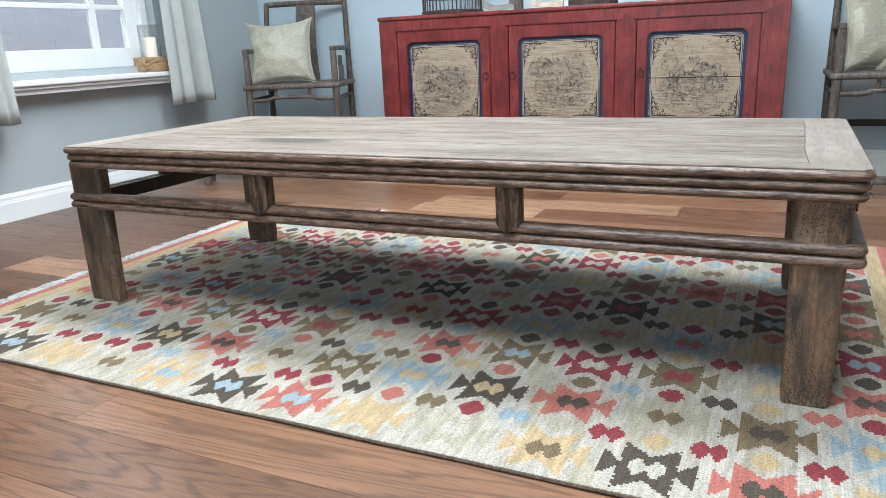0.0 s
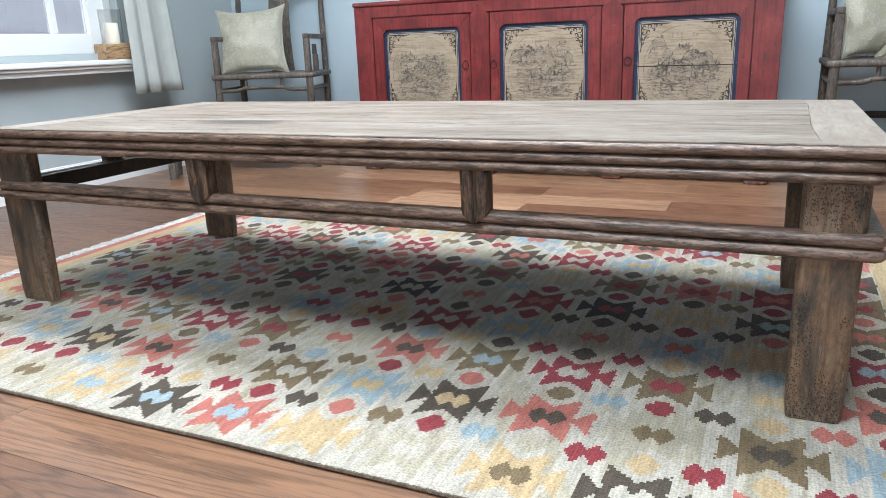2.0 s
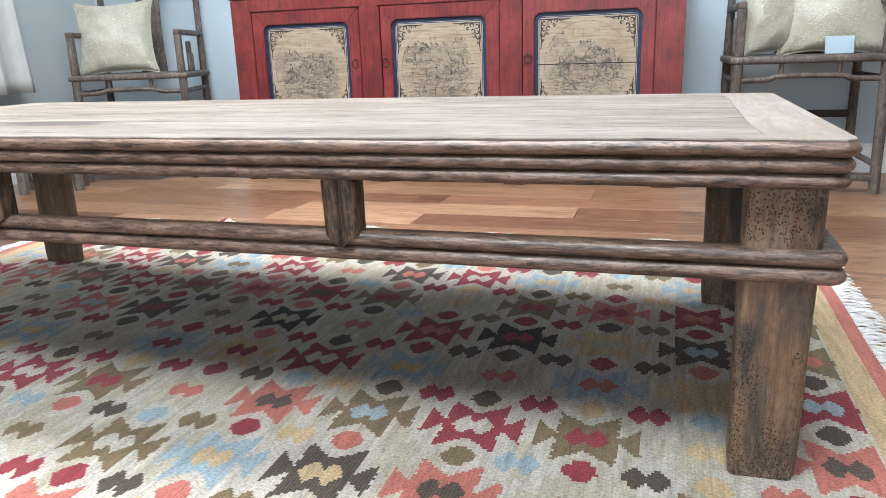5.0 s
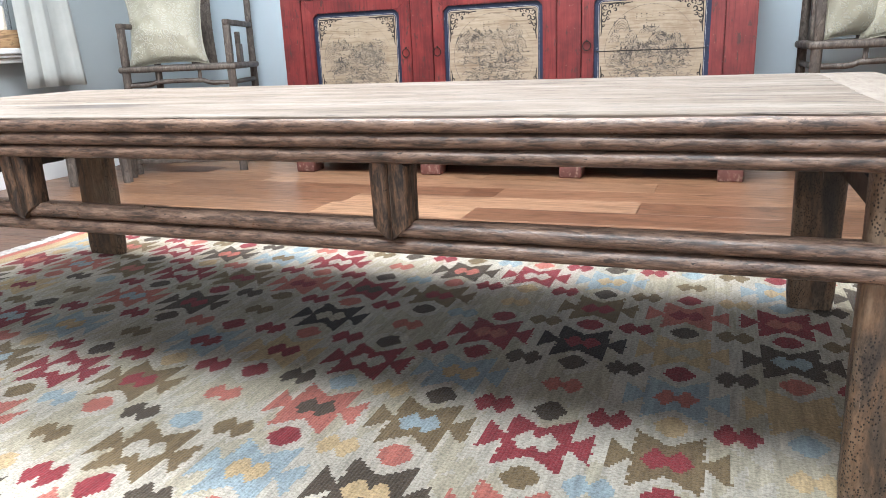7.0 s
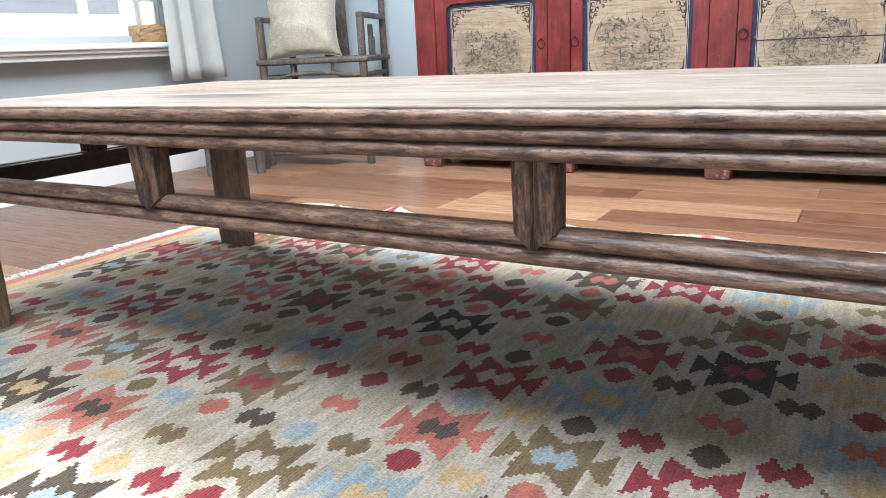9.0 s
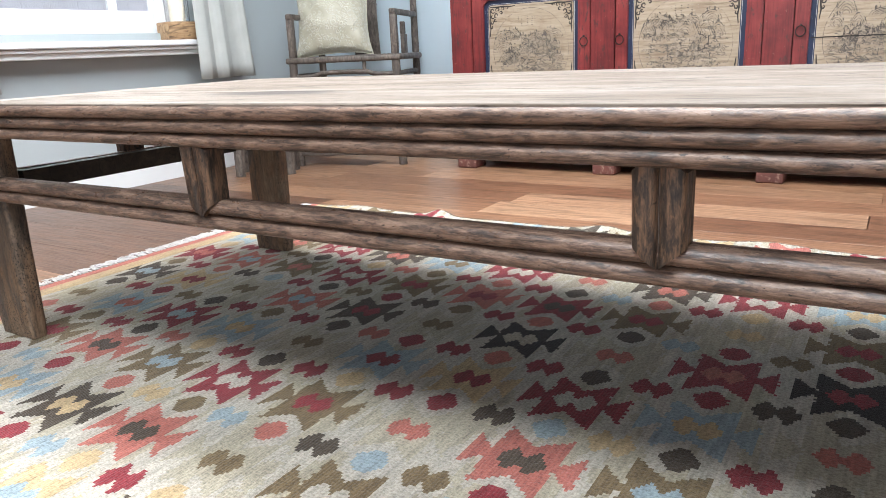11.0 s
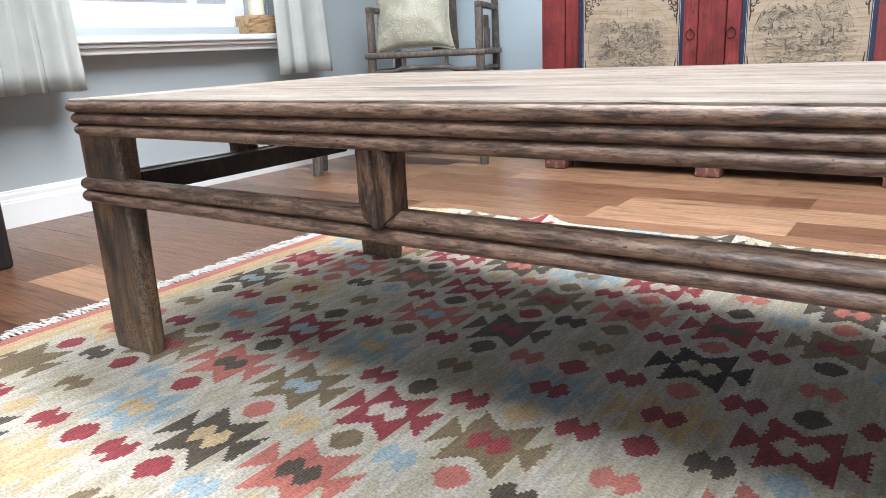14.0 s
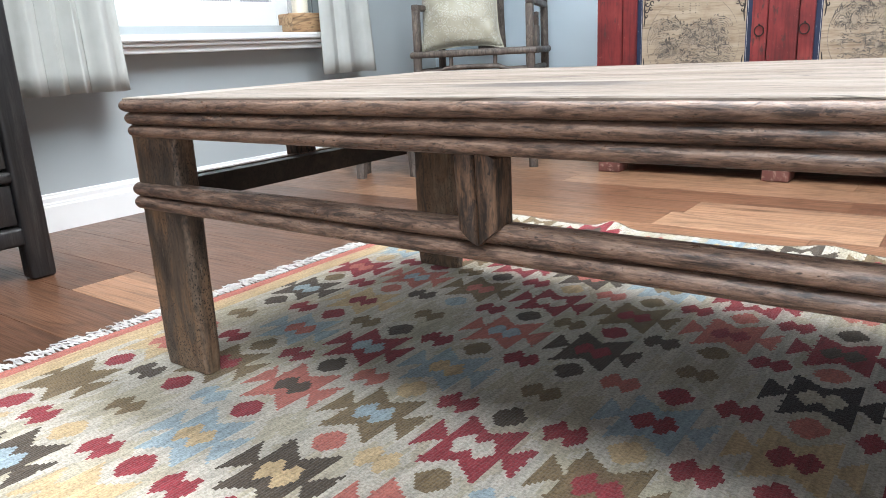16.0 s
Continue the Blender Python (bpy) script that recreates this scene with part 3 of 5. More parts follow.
for a, b in zip(ys, ys[1:]):
    part("plank", top_slab(lambda y: joint(bx0, y) + 0.0005, lambda y: joint(bx1, y) - 0.0005, a + 0.0006, b - 0.0006, TH), M_TOP, table)
part("end_board", top_slab(rounded_end(TX0 + 0.007, -1), lambda y: joint(bx0, y) - 0.0005, ys[0], ys[-1], TH - 0.0005), M_TOPEND, table)
part("end_board", top_slab(lambda y: joint(bx1, y) + 0.0005, rounded_end(TX1 - 0.007, 1), ys[0], ys[-1], TH - 0.0005), M_TOPEND, table)
for nm, a, b, inset in (("edge_moulding", 0.4765, 0.4975, 0.0), ("middle_moulding", 0.456, 0.4768, 0.004), ("lower_moulding", 0.4355, 0.4563, 0.006)):
    smooth(part(nm, reed(TX0 + inset, TX1 - inset, TY0 + inset, TY1 - inset, 0.026, a, b, 0.0145, 0.045, 0.0010, a * 90), M_REED, table), 50)
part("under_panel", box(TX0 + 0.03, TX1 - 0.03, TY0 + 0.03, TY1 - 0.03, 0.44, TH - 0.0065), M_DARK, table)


def leg(x0, x1, y0, y1, seed, kick=0.0):
    """A heavy square post with rounded corners, a little slimmer at the foot, its faces uneven."""
    bm = bmesh.new()
    rings = []
    for k in range(15):
        z = 0.0095 + (0.4425 - 0.0095) * k / 14
        s = 0.004 * (1 - k / 14)
        ring = []
        for x, y, nx, ny in rounded_rect(x0 + s - kick * (1 - k / 14), x1 - s, y0 + s, y1 - s, 0.012, 0.03, 3):
            w = 0.0014 * noise.noise(Vector((x * 14 + seed, y * 14, z * 8))) - (0.003 if k == 0 else 0)
            ring.append(bm.verts.new((x + nx * w, y + ny * w, z)))
        rings.append(ring)
    for a, c in zip(rings, rings[1:]):
        for i in range(len(a)):
            j = (i + 1) % len(a)
            bm.faces.new((a[i], a[j], c[j], c[i]))
    bm.faces.new(rings[0])
    bm.faces.new(rings[-1])
    return bm


LD = 0.046
for i, (x, LW, kick) in enumerate(((TX0 - 0.028, 0.124, 0.010), (TX1 - 0.126, 0.100, 0.0))):
    for j, y in enumerate((TY0 + 0.038, TY1 - 0.020 - LD)):
        x += (0.020, -0.010)[i] * j
        smooth(part("leg", leg(x, x + LW, y, y + LD, i * 7 + j * 3, kick), M_LEG, table), 50)
rx0, rx1, ry0, ry1 = TX0 - 0.038, TX1 + 0.004, TY0 + 0.026, TY1 - 0.026
for nm, a, b in (("upper_rail_reed", 0.3300, 0.3535), ("lower_rail_reed", 0.3065, 0.330)):
    smooth(part(nm, reed(rx0, rx1, ry0, ry1, 0.020, a, b, 0.0145, 0.03, 0.001, a * 77), M_REED, table), 50)
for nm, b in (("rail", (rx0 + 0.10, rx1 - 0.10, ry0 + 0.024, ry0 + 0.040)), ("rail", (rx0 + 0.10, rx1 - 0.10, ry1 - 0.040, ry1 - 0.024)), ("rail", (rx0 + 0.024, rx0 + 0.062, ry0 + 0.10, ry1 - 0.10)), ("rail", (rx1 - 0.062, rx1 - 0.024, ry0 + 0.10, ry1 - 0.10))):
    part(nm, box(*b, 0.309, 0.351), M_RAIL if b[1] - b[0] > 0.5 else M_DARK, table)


def strut(w=0.056):
    """A short upright of two half-rounds with a deep groove between, mitred to points above and below, on a plain block."""
    bm = bmesh.new()
    z0, z1 = 0.3275, 0.455
    cols = []
    for k in range(25):
        u = -1 + 2 * k / 24
        h = abs(abs(u) * 2 - 1)
        d = 0.005 + 0.0085 * math.sqrt(max(0.0, 1 - h ** 2.2))
        tip = (w / 2) * 0.86 * abs(u)
        front = -d - 0.003
        line = [(front, z0 + tip), (front - 0.005, z1 - tip), (0.019, z1 - tip), (0.019, z0 + tip)]
        cols.append([bm.verts.new((u * w / 2, y, z)) for y, z in line])
    for a, c in zip(cols, cols[1:]):
        for i in range(4):
            bm.faces.new((a[i], a[(i + 1) % 4], c[(i + 1) % 4], c[i]))
    bm.faces.new(cols[0])
    bm.faces.new(cols[-1])
    return bm


for x, y, turn in ((-1.256, ry0 + 0.010, 0), (-0.567, ry0 + 0.010, 0), (-1.256, ry1 - 0.010, 180), (-0.567, ry1 - 0.010, 180), (rx0 + 0.010, (ry0 + ry1) / 2, -90), (rx1 - 0.010, (ry0 + ry1) / 2, 90)):
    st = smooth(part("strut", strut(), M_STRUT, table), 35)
    # thin grey line down the middle of the strut's groove
    part("groove_filler", tube([(0.0004 * math.sin(k), -0.0082 - 0.0005 * k, 0.337 + k * 0.0132) for k in range(9)], 0.0009, 5), M_GROOVE_LINE, st, "thin grey line along the groove")
    st.matrix_local = pose(x, y, 0, 0, 0, turn)

# ---- kilim rug ----
RUG = (-2.232, 0.318, 1.252, 2.965)
BIG = """YY DB YY GN YB DB SB YY GC YN DC SD YC
NN GN BY DY SD GN NC BY DY SD GN ND BY
YS NR SD NB RC NR GS SD NB RC NR GY SD
GN BS RB BY GN BR YR RC BY GS BS YY RB
DB YR GN SB DR GN KG GS RS KR YG DB NS
RS SB NS RC NR SR RD NR GY NR SR RS NR
BY NS RC DS BN RC GS DS RC BY GN BY DR
SD BY GN RC NS YB DR BS NC SD RB GN SC
YB NC RD GS BY DC NR YB SC RD NB GY DB"""
SMALL = """RR YR RR RB YR YR RD SN RB GR YR YR BY
RD RB RG SY NB SD BN RY SG NB RD YS RY
SR NR DS YR DR YR RD BY DR DR YR BN DR
DR RN DR NR DS RR SR DR RD DD RD SR DY
NR SD BR DN RD NR SR DB RN RR DN RN SB
YR RN DR YS NR SR DB SR YR DN RY BD RS
BR DR SN RD BS RN DR NB SR DR BN RS DR
RN SR BD NR SD RR YN DR BR SN RD BR NS
RN SR BD NR SD RR YN DR BR SN RD BR NS"""
big = [r.split() for r in BIG.splitlines()]
small = [r.split() for r in SMALL.splitlines()]
PX, PY, OX, OY = 0.1885, 0.1945, -1.517 - 3 * 0.1885, 1.342


def cross_shape(u, v, a, b):
    """Two stepped lozenges side by side, joined at the waist."""
    uu = abs(abs(u) - a * 0.48)
    return (uu / (a * 0.58) + abs(v) / b < 1.1 and abs(v) < b * 0.96 and uu < a * 0.54) or (abs(u) < a * 0.4 and abs(v) < b * 0.3)


def lozenge(u, v, a, b):
    return abs(u) / a + abs(v) / b < 1.24 and abs(u) < a and abs(v) < b * 0.95


def rug_colour(x, y):
    if x < RUG[0] + 0.034 or x > RUG[1] - 0.034:
        return "S"
    if x < RUG[0] + 0.082 or x > RUG[1] - 0.082:
        return "Y"
    k, j = (x - OX) / PX, (y - OY) / PY
    kk, jj = round(k), round(j)
    if 0 <= kk <= 12 and 0 <= jj <= 8:
        u, v = (k - kk) * PX, (j - jj) * PY
        a = abs(u)
        outer, inner = big[jj][kk]
        if cross_shape(u, v, 0.034, 0.029):
            return inner
        if a < 0.049 and abs(v) < 0.040 + 0.038 * a / 0.049:
            return outer
        if 0.049 <= a < 0.084 and abs(v) < 0.006 + 0.037 * (a - 0.049) / 0.034:
            return outer
    jb = math.floor(j)
    if 0 <= jb <= 8:
        v = (j - jb - 0.5) * PY
        if 0 <= kk <= 12 and lozenge((k - kk) * PX, v, 0.026, 0.031):
            return small[jb][kk][0]
        ka = math.floor(k)
        if 0 <= ka <= 12 and cross_shape((k - ka - 0.5) * PX, v, 0.033, 0.031):
            return small[jb][ka][1]
    return "G" if noise.noise(Vector((x * 19 + 3, y * 4.2, 2))) + 0.35 * noise.noise(Vector((x * 70, y * 30, 5))) > 0.2 else "C"


HEM_WAVES = ((-1.99, 0.10, 0.010), (-1.66, 0.045, 0.022), (-1.08, 0.07, 0.016), (-0.62, 0.09, 0.010), (-0.1, 0.08, 0.012))


def rug_height(x, y):
    swell = 0.0016 * noise.noise(Vector((x * 4, y * 4, 1)))
    edge = max(0.0, (y - 2.78) / 0.19)
    return 0.0078 + swell + edge ** 2 * (0.005 + sum(h * math.exp(-((x - c) / w) ** 2) for c, w, h in HEM_WAVES))


rug = thing("kilim_rug", "flat-woven wool rug with many-coloured stepped motifs and white fringe", "rug")
STEPX, STEPY = 0.0046, 0.0062
nx_, ny_ = int((RUG[1] - RUG[0]) / STEPX), int((RUG[3] - RUG[2]) / STEPY)
dx_, dy_ = (RUG[1] - RUG[0]) / nx_, (RUG[3] - RUG[2]) / ny_


def rug_edge(t):
    """The hem wanders a little."""
    return 0.004 * noise.noise(Vector((t * 3.1, 9, 9)))


verts, faces, tints = [], [], []
keys = list(YARN)
for j in range(ny_ + 1):
    for i in range(nx_ + 1):
        x, y = RUG[0] + i * dx_, RUG[2] + j * dy_
        verts.append((x + rug_edge(y + 7), y + rug_edge(x), rug_height(x, y) + 0.0004 * ((i * 7 + j * 13) % 5 - 2) / 2))
for j in range(ny_):
    for i in range(nx_):
        a = j * (nx_ + 1) + i
        faces.append((a, a + 1, a + nx_ + 2, a + nx_ + 1))
        jog = 0.0030 * noise.noise(Vector((i * 0.6, j * 0.6, 4)))
        jog *= 19 < i < nx_ - 20
        tints.append(keys.index(rug_colour(RUG[0] + (i + 0.5) * dx_ + jog, RUG[2] + (j + 0.5) * dy_)))
rim = [j * (nx_ + 1) for j in range(ny_, -1, -1)] + list(range(1, nx_ + 1)) + [j * (nx_ + 1) + nx_ for j in range(1, ny_ + 1)] + [ny_ * (nx_ + 1) + i for i in range(nx_ - 1, -1, -1)]
base = len(verts)
verts += [(verts[i][0], verts[i][1], 0.001) for i in rim]
for k in range(len(rim)):
    m = (k + 1) % len(rim)
    faces.append((rim[k], base + k, base + m, rim[m]))
    tints.append(keys.index("N"))
me = bpy.data.meshes.new("field")
me.from_pydata(verts, [], faces)
for k in keys:
    me.materials.append(YARN[k])
me.polygons.foreach_set("material_index", tints)
me.polygons.foreach_set("use_smooth", [True] * len(faces))
field = new("field", me)
field.parent = rug
M_HEM = yarn("dark_hem", (0.15, 0.11, 0.08))
for yy in (RUG[2], RUG[3]):
    pts = [(x, yy + rug_edge(x), max(0.0045, rug_height(x, yy) - 0.003)) for x in np.linspace(RUG[0] + 0.01, RUG[1] - 0.01, 110)]
    part("selvedge_cord", tube(pts, 0.0036, 6), M_HEM, rug, "dark overcast edge cord")


def fringe(x, way):
    """Loose cotton tassels along one end of the rug."""
    bm = bmesh.new()
    y = RUG[2] + 0.004
    while y < RUG[3]:
        for s in range(3):
            length = random.uniform(0.035, 0.07)
            lean, curl = random.uniform(-0.35, 0.35), random.uniform(-0.02, 0.02)
            pts = []
            for q in range(5):
                f = q / 4
                pts.append((x + way * (length * f - 0.002) + rug_edge(y + 7), y + lean * length * f + curl * f * f + random.uniform(-0.002, 0.002), max(0.0035, 0.0085 + 0.007 * math.sin(f * 3) * random.random() - 0.006 * f)))
            tube(pts, [0.0022, 0.0020, 0.0018, 0.0017, 0.0013], 4, bm)
        y += random.uniform(0.009, 0.014)
    return bm


random.seed(11)
for x, way in ((RUG[0], -1), (RUG[1], 1)):
    tagged(part("fringe", fringe(x, way), M_FRINGE, rug, "white cotton tassels"), kind="stuff")

# ---- red sideboard ----
CX0, CX1, CY0, CY1, CZ = -2.165, -0.048, 3.930, 4.40, 0.897
cab = thing("painted_sideboard", "worn red lacquered sideboard with three painted landscape doors", "sideboard")
part("carcass", box(CX0 + 0.02, CX1 - 0.02, CY0 + 0.025, CY1, 0.062, CZ - 0.02), M_RED, cab)
smooth(part("top", box(CX0 - 0.006, CX1 + 0.006, CY0 - 0.006, CY1, CZ - 0.022, CZ, bevel=0.006, seg=3), M_RED, cab))
DZ0, DZ1 = 0.235, 0.813
doors = [(-2.052, -1.494), (-1.385, -0.828), (-0.721, -0.166)]


def mitred(x0, x1, z0, z1, y0, y1, cut0, cut1):
    """A frame board between z0 and z1 whose ends rise to points by cut0 and cut1."""
    bm = bmesh.new()
    rings = [[bm.verts.new((x, y, z)) for x, z in ((x0 + cut0, z0), (x1 - cut1, z0), (x1, z1), (x0, z1))] for y in (y0, y1)]
    bm.faces.new(rings[0])
    bm.faces.new(rings[1])
    for i in range(4):
        bm.faces.new((rings[0][i], rings[0][(i + 1) % 4], rings[1][(i + 1) % 4], rings[1][i]))
    bmesh.ops.bevel(bm, geom=list(bm.edges), offset=0.0025, segments=2, affect="EDGES")
    return bm


def upright(x0, x1, z0, z1, y0, y1, cl, cr):
    """A post whose head is mitred at its left and right side."""
    bm = bmesh.new()
    xm = (x0 + x1) / 2 if cl and cr else (x0 if cr else x1)
    outline = [(x0, z0), (x1, z0), (x1, z1 - (cr or 0)), (xm, z1), (x0, z1 - (cl or 0))]
    if not (cl and cr):
        outline = [(x0, z0), (x1, z0), (x1, z1 - (cr or 0)), (x0, z1 - (cl or 0))]
    rings = [[bm.verts.new((x, y, z)) for x, z in outline] for y in (y0, y1)]
    bm.faces.new(rings[0])
    bm.faces.new(rings[1])
    for i in range(len(outline)):
        j = (i + 1) % len(outline)
        bm.faces.new((rings[0][i], rings[0][j], rings[1][j], rings[1][i]))
    bmesh.ops.bevel(bm, geom=list(bm.edges), offset=0.0025, segments=2, affect="EDGES")
    return bm


FB = CZ - 0.024
fy0, fy1 = CY0, CY0 + 0.03
rail_h = FB - DZ1 - 0.004
smooth(part("top_rail", mitred(CX0, CX1, DZ1 + 0.004, FB, fy0, fy1, 0.109, 0.109), M_RED, cab))
smooth(part("bottom_rail", box(CX0 + 0.11, CX1 - 0.11, fy0 + 0.001, fy1, 0.06, DZ0 - 0.004, bevel=0.003), M_RED, cab))
smooth(part("corner_post", upright(CX0, doors[0][0] - 0.004, 0.05, FB, fy0, fy1, 0, rail_h), M_RED, cab))
smooth(part("corner_post", upright(doors[2][1] + 0.004, CX1, 0.05, FB, fy0, fy1, rail_h, 0), M_RED, cab))
for a, b in ((doors[0][1], doors[1][0]), (doors[1][1], doors[2][0])):
    smooth(part("middle_post", upright(a + 0.004, b - 0.004, DZ0 - 0.003, FB - 0.022, fy0 - 0.002, fy1 - 0.002, 0.045, 0.045), M_RED, cab))
for x in (CX0, CX1 - 0.012):
    part("side_board", box(x, x + 0.012, fy1 + 0.001, CY1, 0.06, FB), M_RED, cab)
for x0, x1 in ((-2.155, -2.055), (-1.478, -1.378), (-0.816, -0.716), (-0.159, -0.059)):
    smooth(part("foot", box(x0, x1, CY0 - 0.004, CY0 + 0.10, 0, 0.0615, bevel=0.008, seg=3), M_FOOT, cab))
    smooth(part("foot", box(x0, x1, CY1 - 0.11, CY1 - 0.01, 0, 0.0615, bevel=0.008, seg=3), M_FOOT, cab))


def cusped(x0, x1, z0, z1, c, y):
    """Outline of a panel with clipped, softly rounded corners."""
    pts = []
    for cx, cz, a in ((x1 - c, z0 + c, -90), (x1 - c, z1 - c, 0), (x0 + c, z1 - c, 90), (x0 + c, z0 + c, 180)):
        for k in range(5):
            q = radians(a + 90 * k / 4)
            pts.append((cx + c * math.cos(q), y, cz + c * math.sin(q)))
    return pts


def plate(pts, depth):
    bm = bmesh.new()
    lo = [bm.verts.new(p) for p in pts]
    hi = [bm.verts.new((p[0], p[1] + depth, p[2])) for p in pts]
    bm.faces.new(lo)
    bm.faces.new(hi)
    for i in range(len(lo)):
        j = (i + 1) % len(lo)
        bm.faces.new((lo[i], lo[j], hi[j], hi[i]))
    return bm


def flat_stroke(bm, pts, width, y):
    """A brush stroke on an upright panel, thick in the middle and thin at its ends."""
    n = len(pts)
    y -= 0.00005 * (len(bm.faces) % 7)
    left, right = [], []
    for i, (x, z) in enumerate(pts):
        ax, az = pts[max(0, i - 1)]
        cx, cz = pts[min(n - 1, i + 1)]
        d = math.hypot(cx - ax, cz - az) or 1
        w = width * (0.35 + 0.65 * math.sin(math.pi * (i + 0.5) / n))
        ox, oz = -(cz - az) / d * w / 2, (cx - ax) / d * w / 2
        left.append(bm.verts.new((x + ox, y, z + oz)))
        right.append(bm.verts.new((x - ox, y, z - oz)))
    for i in range(n - 1):
        bm.faces.new((left[i], left[i + 1], right[i + 1], right[i]))


def scroll(cx, cz, r, a0, turns, grow=0.25, n=14):
    return [(cx + r * (1 - (1 - grow) * i / n) * math.cos(a0 + turns * 2 * math.pi * i / n), cz + r * (1 - (1 - grow) * i / n) * math.sin(a0 + turns * 2 * math.pi * i / n)) for i in range(n + 1)]


def corner_scrolls(x, z, sx, sz, y):
    """Black fretwork scrolls that fill one corner of a panel."""
    bm = bmesh.new()
    def put(pts, w):
        flat_stroke(bm, [(x + sx * a * 1.15, z + sz * b * 1.15) for a, b in pts], w * 1.3, y)
    for a, b, r, q in ((0.016, 0.016, 0.011, 0.6), (0.038, 0.014, 0.010, 2.2), (0.014, 0.038, 0.010, -0.6), (0.060, 0.011, 0.008, 2.6), (0.011, 0.060, 0.008, -1.0), (0.032, 0.034, 0.010, 1.2), (0.052, 0.026, 0.007, 3.4), (0.026, 0.052, 0.007, 0.2), (0.078, 0.009, 0.006, 2.8), (0.009, 0.078, 0.006, -1.2)):
        put(scroll(a, b, r, q, 0.95), 0.0042)
    put([(0.004, 0.004), (0.030, 0.005), (0.06, 0.003), (0.085, 0.006), (0.112, 0.003)], 0.0045)
    put([(0.004, 0.004), (0.005, 0.030), (0.003, 0.06), (0.006, 0.085), (0.003, 0.112)], 0.0045)
    return bm


def landscape(x0, x1, z0, z1, y, seed):
    """Ink hills, pines, rocks and water inside a roundel, with lines of small unreadable writing as bars above."""
    rnd = random.Random(seed)
    grey_ink, black_ink = bmesh.new(), bmesh.new()
    cx, cz, r = (x0 + x1) / 2, (z0 + z1) / 2 - 0.006, min(x1 - x0, z1 - z0) * 0.47
    ring = [(cx + r * math.cos(q), cz + r * math.sin(q)) for q in np.linspace(0.3, 2 * math.pi + 0.2, 60)]
    flat_stroke(grey_ink, ring, 0.0022, y)
    for c in range(6):
        xx = cx - 0.055 + c * 0.021 + rnd.uniform(-0.004, 0.004)
        for k in range(rnd.randint(2, 5)):
            zz = cz + r * 0.80 - k * 0.0085
            flat_stroke(black_ink, [(xx - 0.0028, zz), (xx, zz + rnd.uniform(-0.002, 0.002)), (xx + 0.0028, zz - 0.001)], 0.0034, y)
    for h in range(20):
        hx, hz = cx + ((h * 0.618) % 1 * 1.56 - 0.78) * r, cz + rnd.uniform(-0.35, 0.42) * r
        w, tall = rnd.uniform(0.022, 0.05), rnd.uniform(0.025, 0.06)
        for k in range(5):
            f = 1 - k * 0.17
            flat_stroke(grey_ink if k > 1 else black_ink, [(hx + w * f * math.cos(q) + rnd.uniform(-0.002, 0.002), hz + tall * f * math.sin(q)) for q in np.linspace(0.15, 3.0, 9)], 0.0028, y)
        for k in range(9):
            q = rnd.uniform(0.3, 2.8)
            sx, sz = hx + w * math.cos(q), hz + tall * math.sin(q)
            flat_stroke(black_ink, [(sx, sz), (sx + rnd.uniform(-0.004, 0.004), sz + 0.006), (sx, sz + 0.013)], 0.0032, y)
    for k in range(30):
        tx, tz = cx + ((k * 0.618) % 1 * 1.5 - 0.75) * r, cz + rnd.uniform(-0.75, 0.15) * r
        flat_stroke(black_ink, [(tx, tz - 0.022), (tx + 0.002, tz), (tx - 0.002, tz + 0.02)], 0.003, y)
        for q in range(12):
            ax, az = tx + rnd.gauss(0, 0.014), tz + rnd.gauss(0.01, 0.013)
            flat_stroke(grey_ink if q % 3 else black_ink, [(ax - 0.005, az), (ax, az + 0.0025), (ax + 0.005, az - 0.001)], 0.0036, y)
    for k in range(150):
        ax, az = cx + rnd.uniform(-0.85, 0.85) * r, cz + rnd.uniform(-0.92, 0.0) * r
        if (ax - cx) ** 2 + (az - cz) ** 2 < r * r * 0.94:
            w = rnd.uniform(0.010, 0.030)
            flat_stroke(grey_ink, [(ax - w, az), (ax - w * 0.3, az + rnd.uniform(0, 0.010)), (ax + w * 0.4, az + rnd.uniform(-0.003, 0.007)), (ax + w, az - 0.002)], 0.0026, y)
    return grey_ink, black_ink


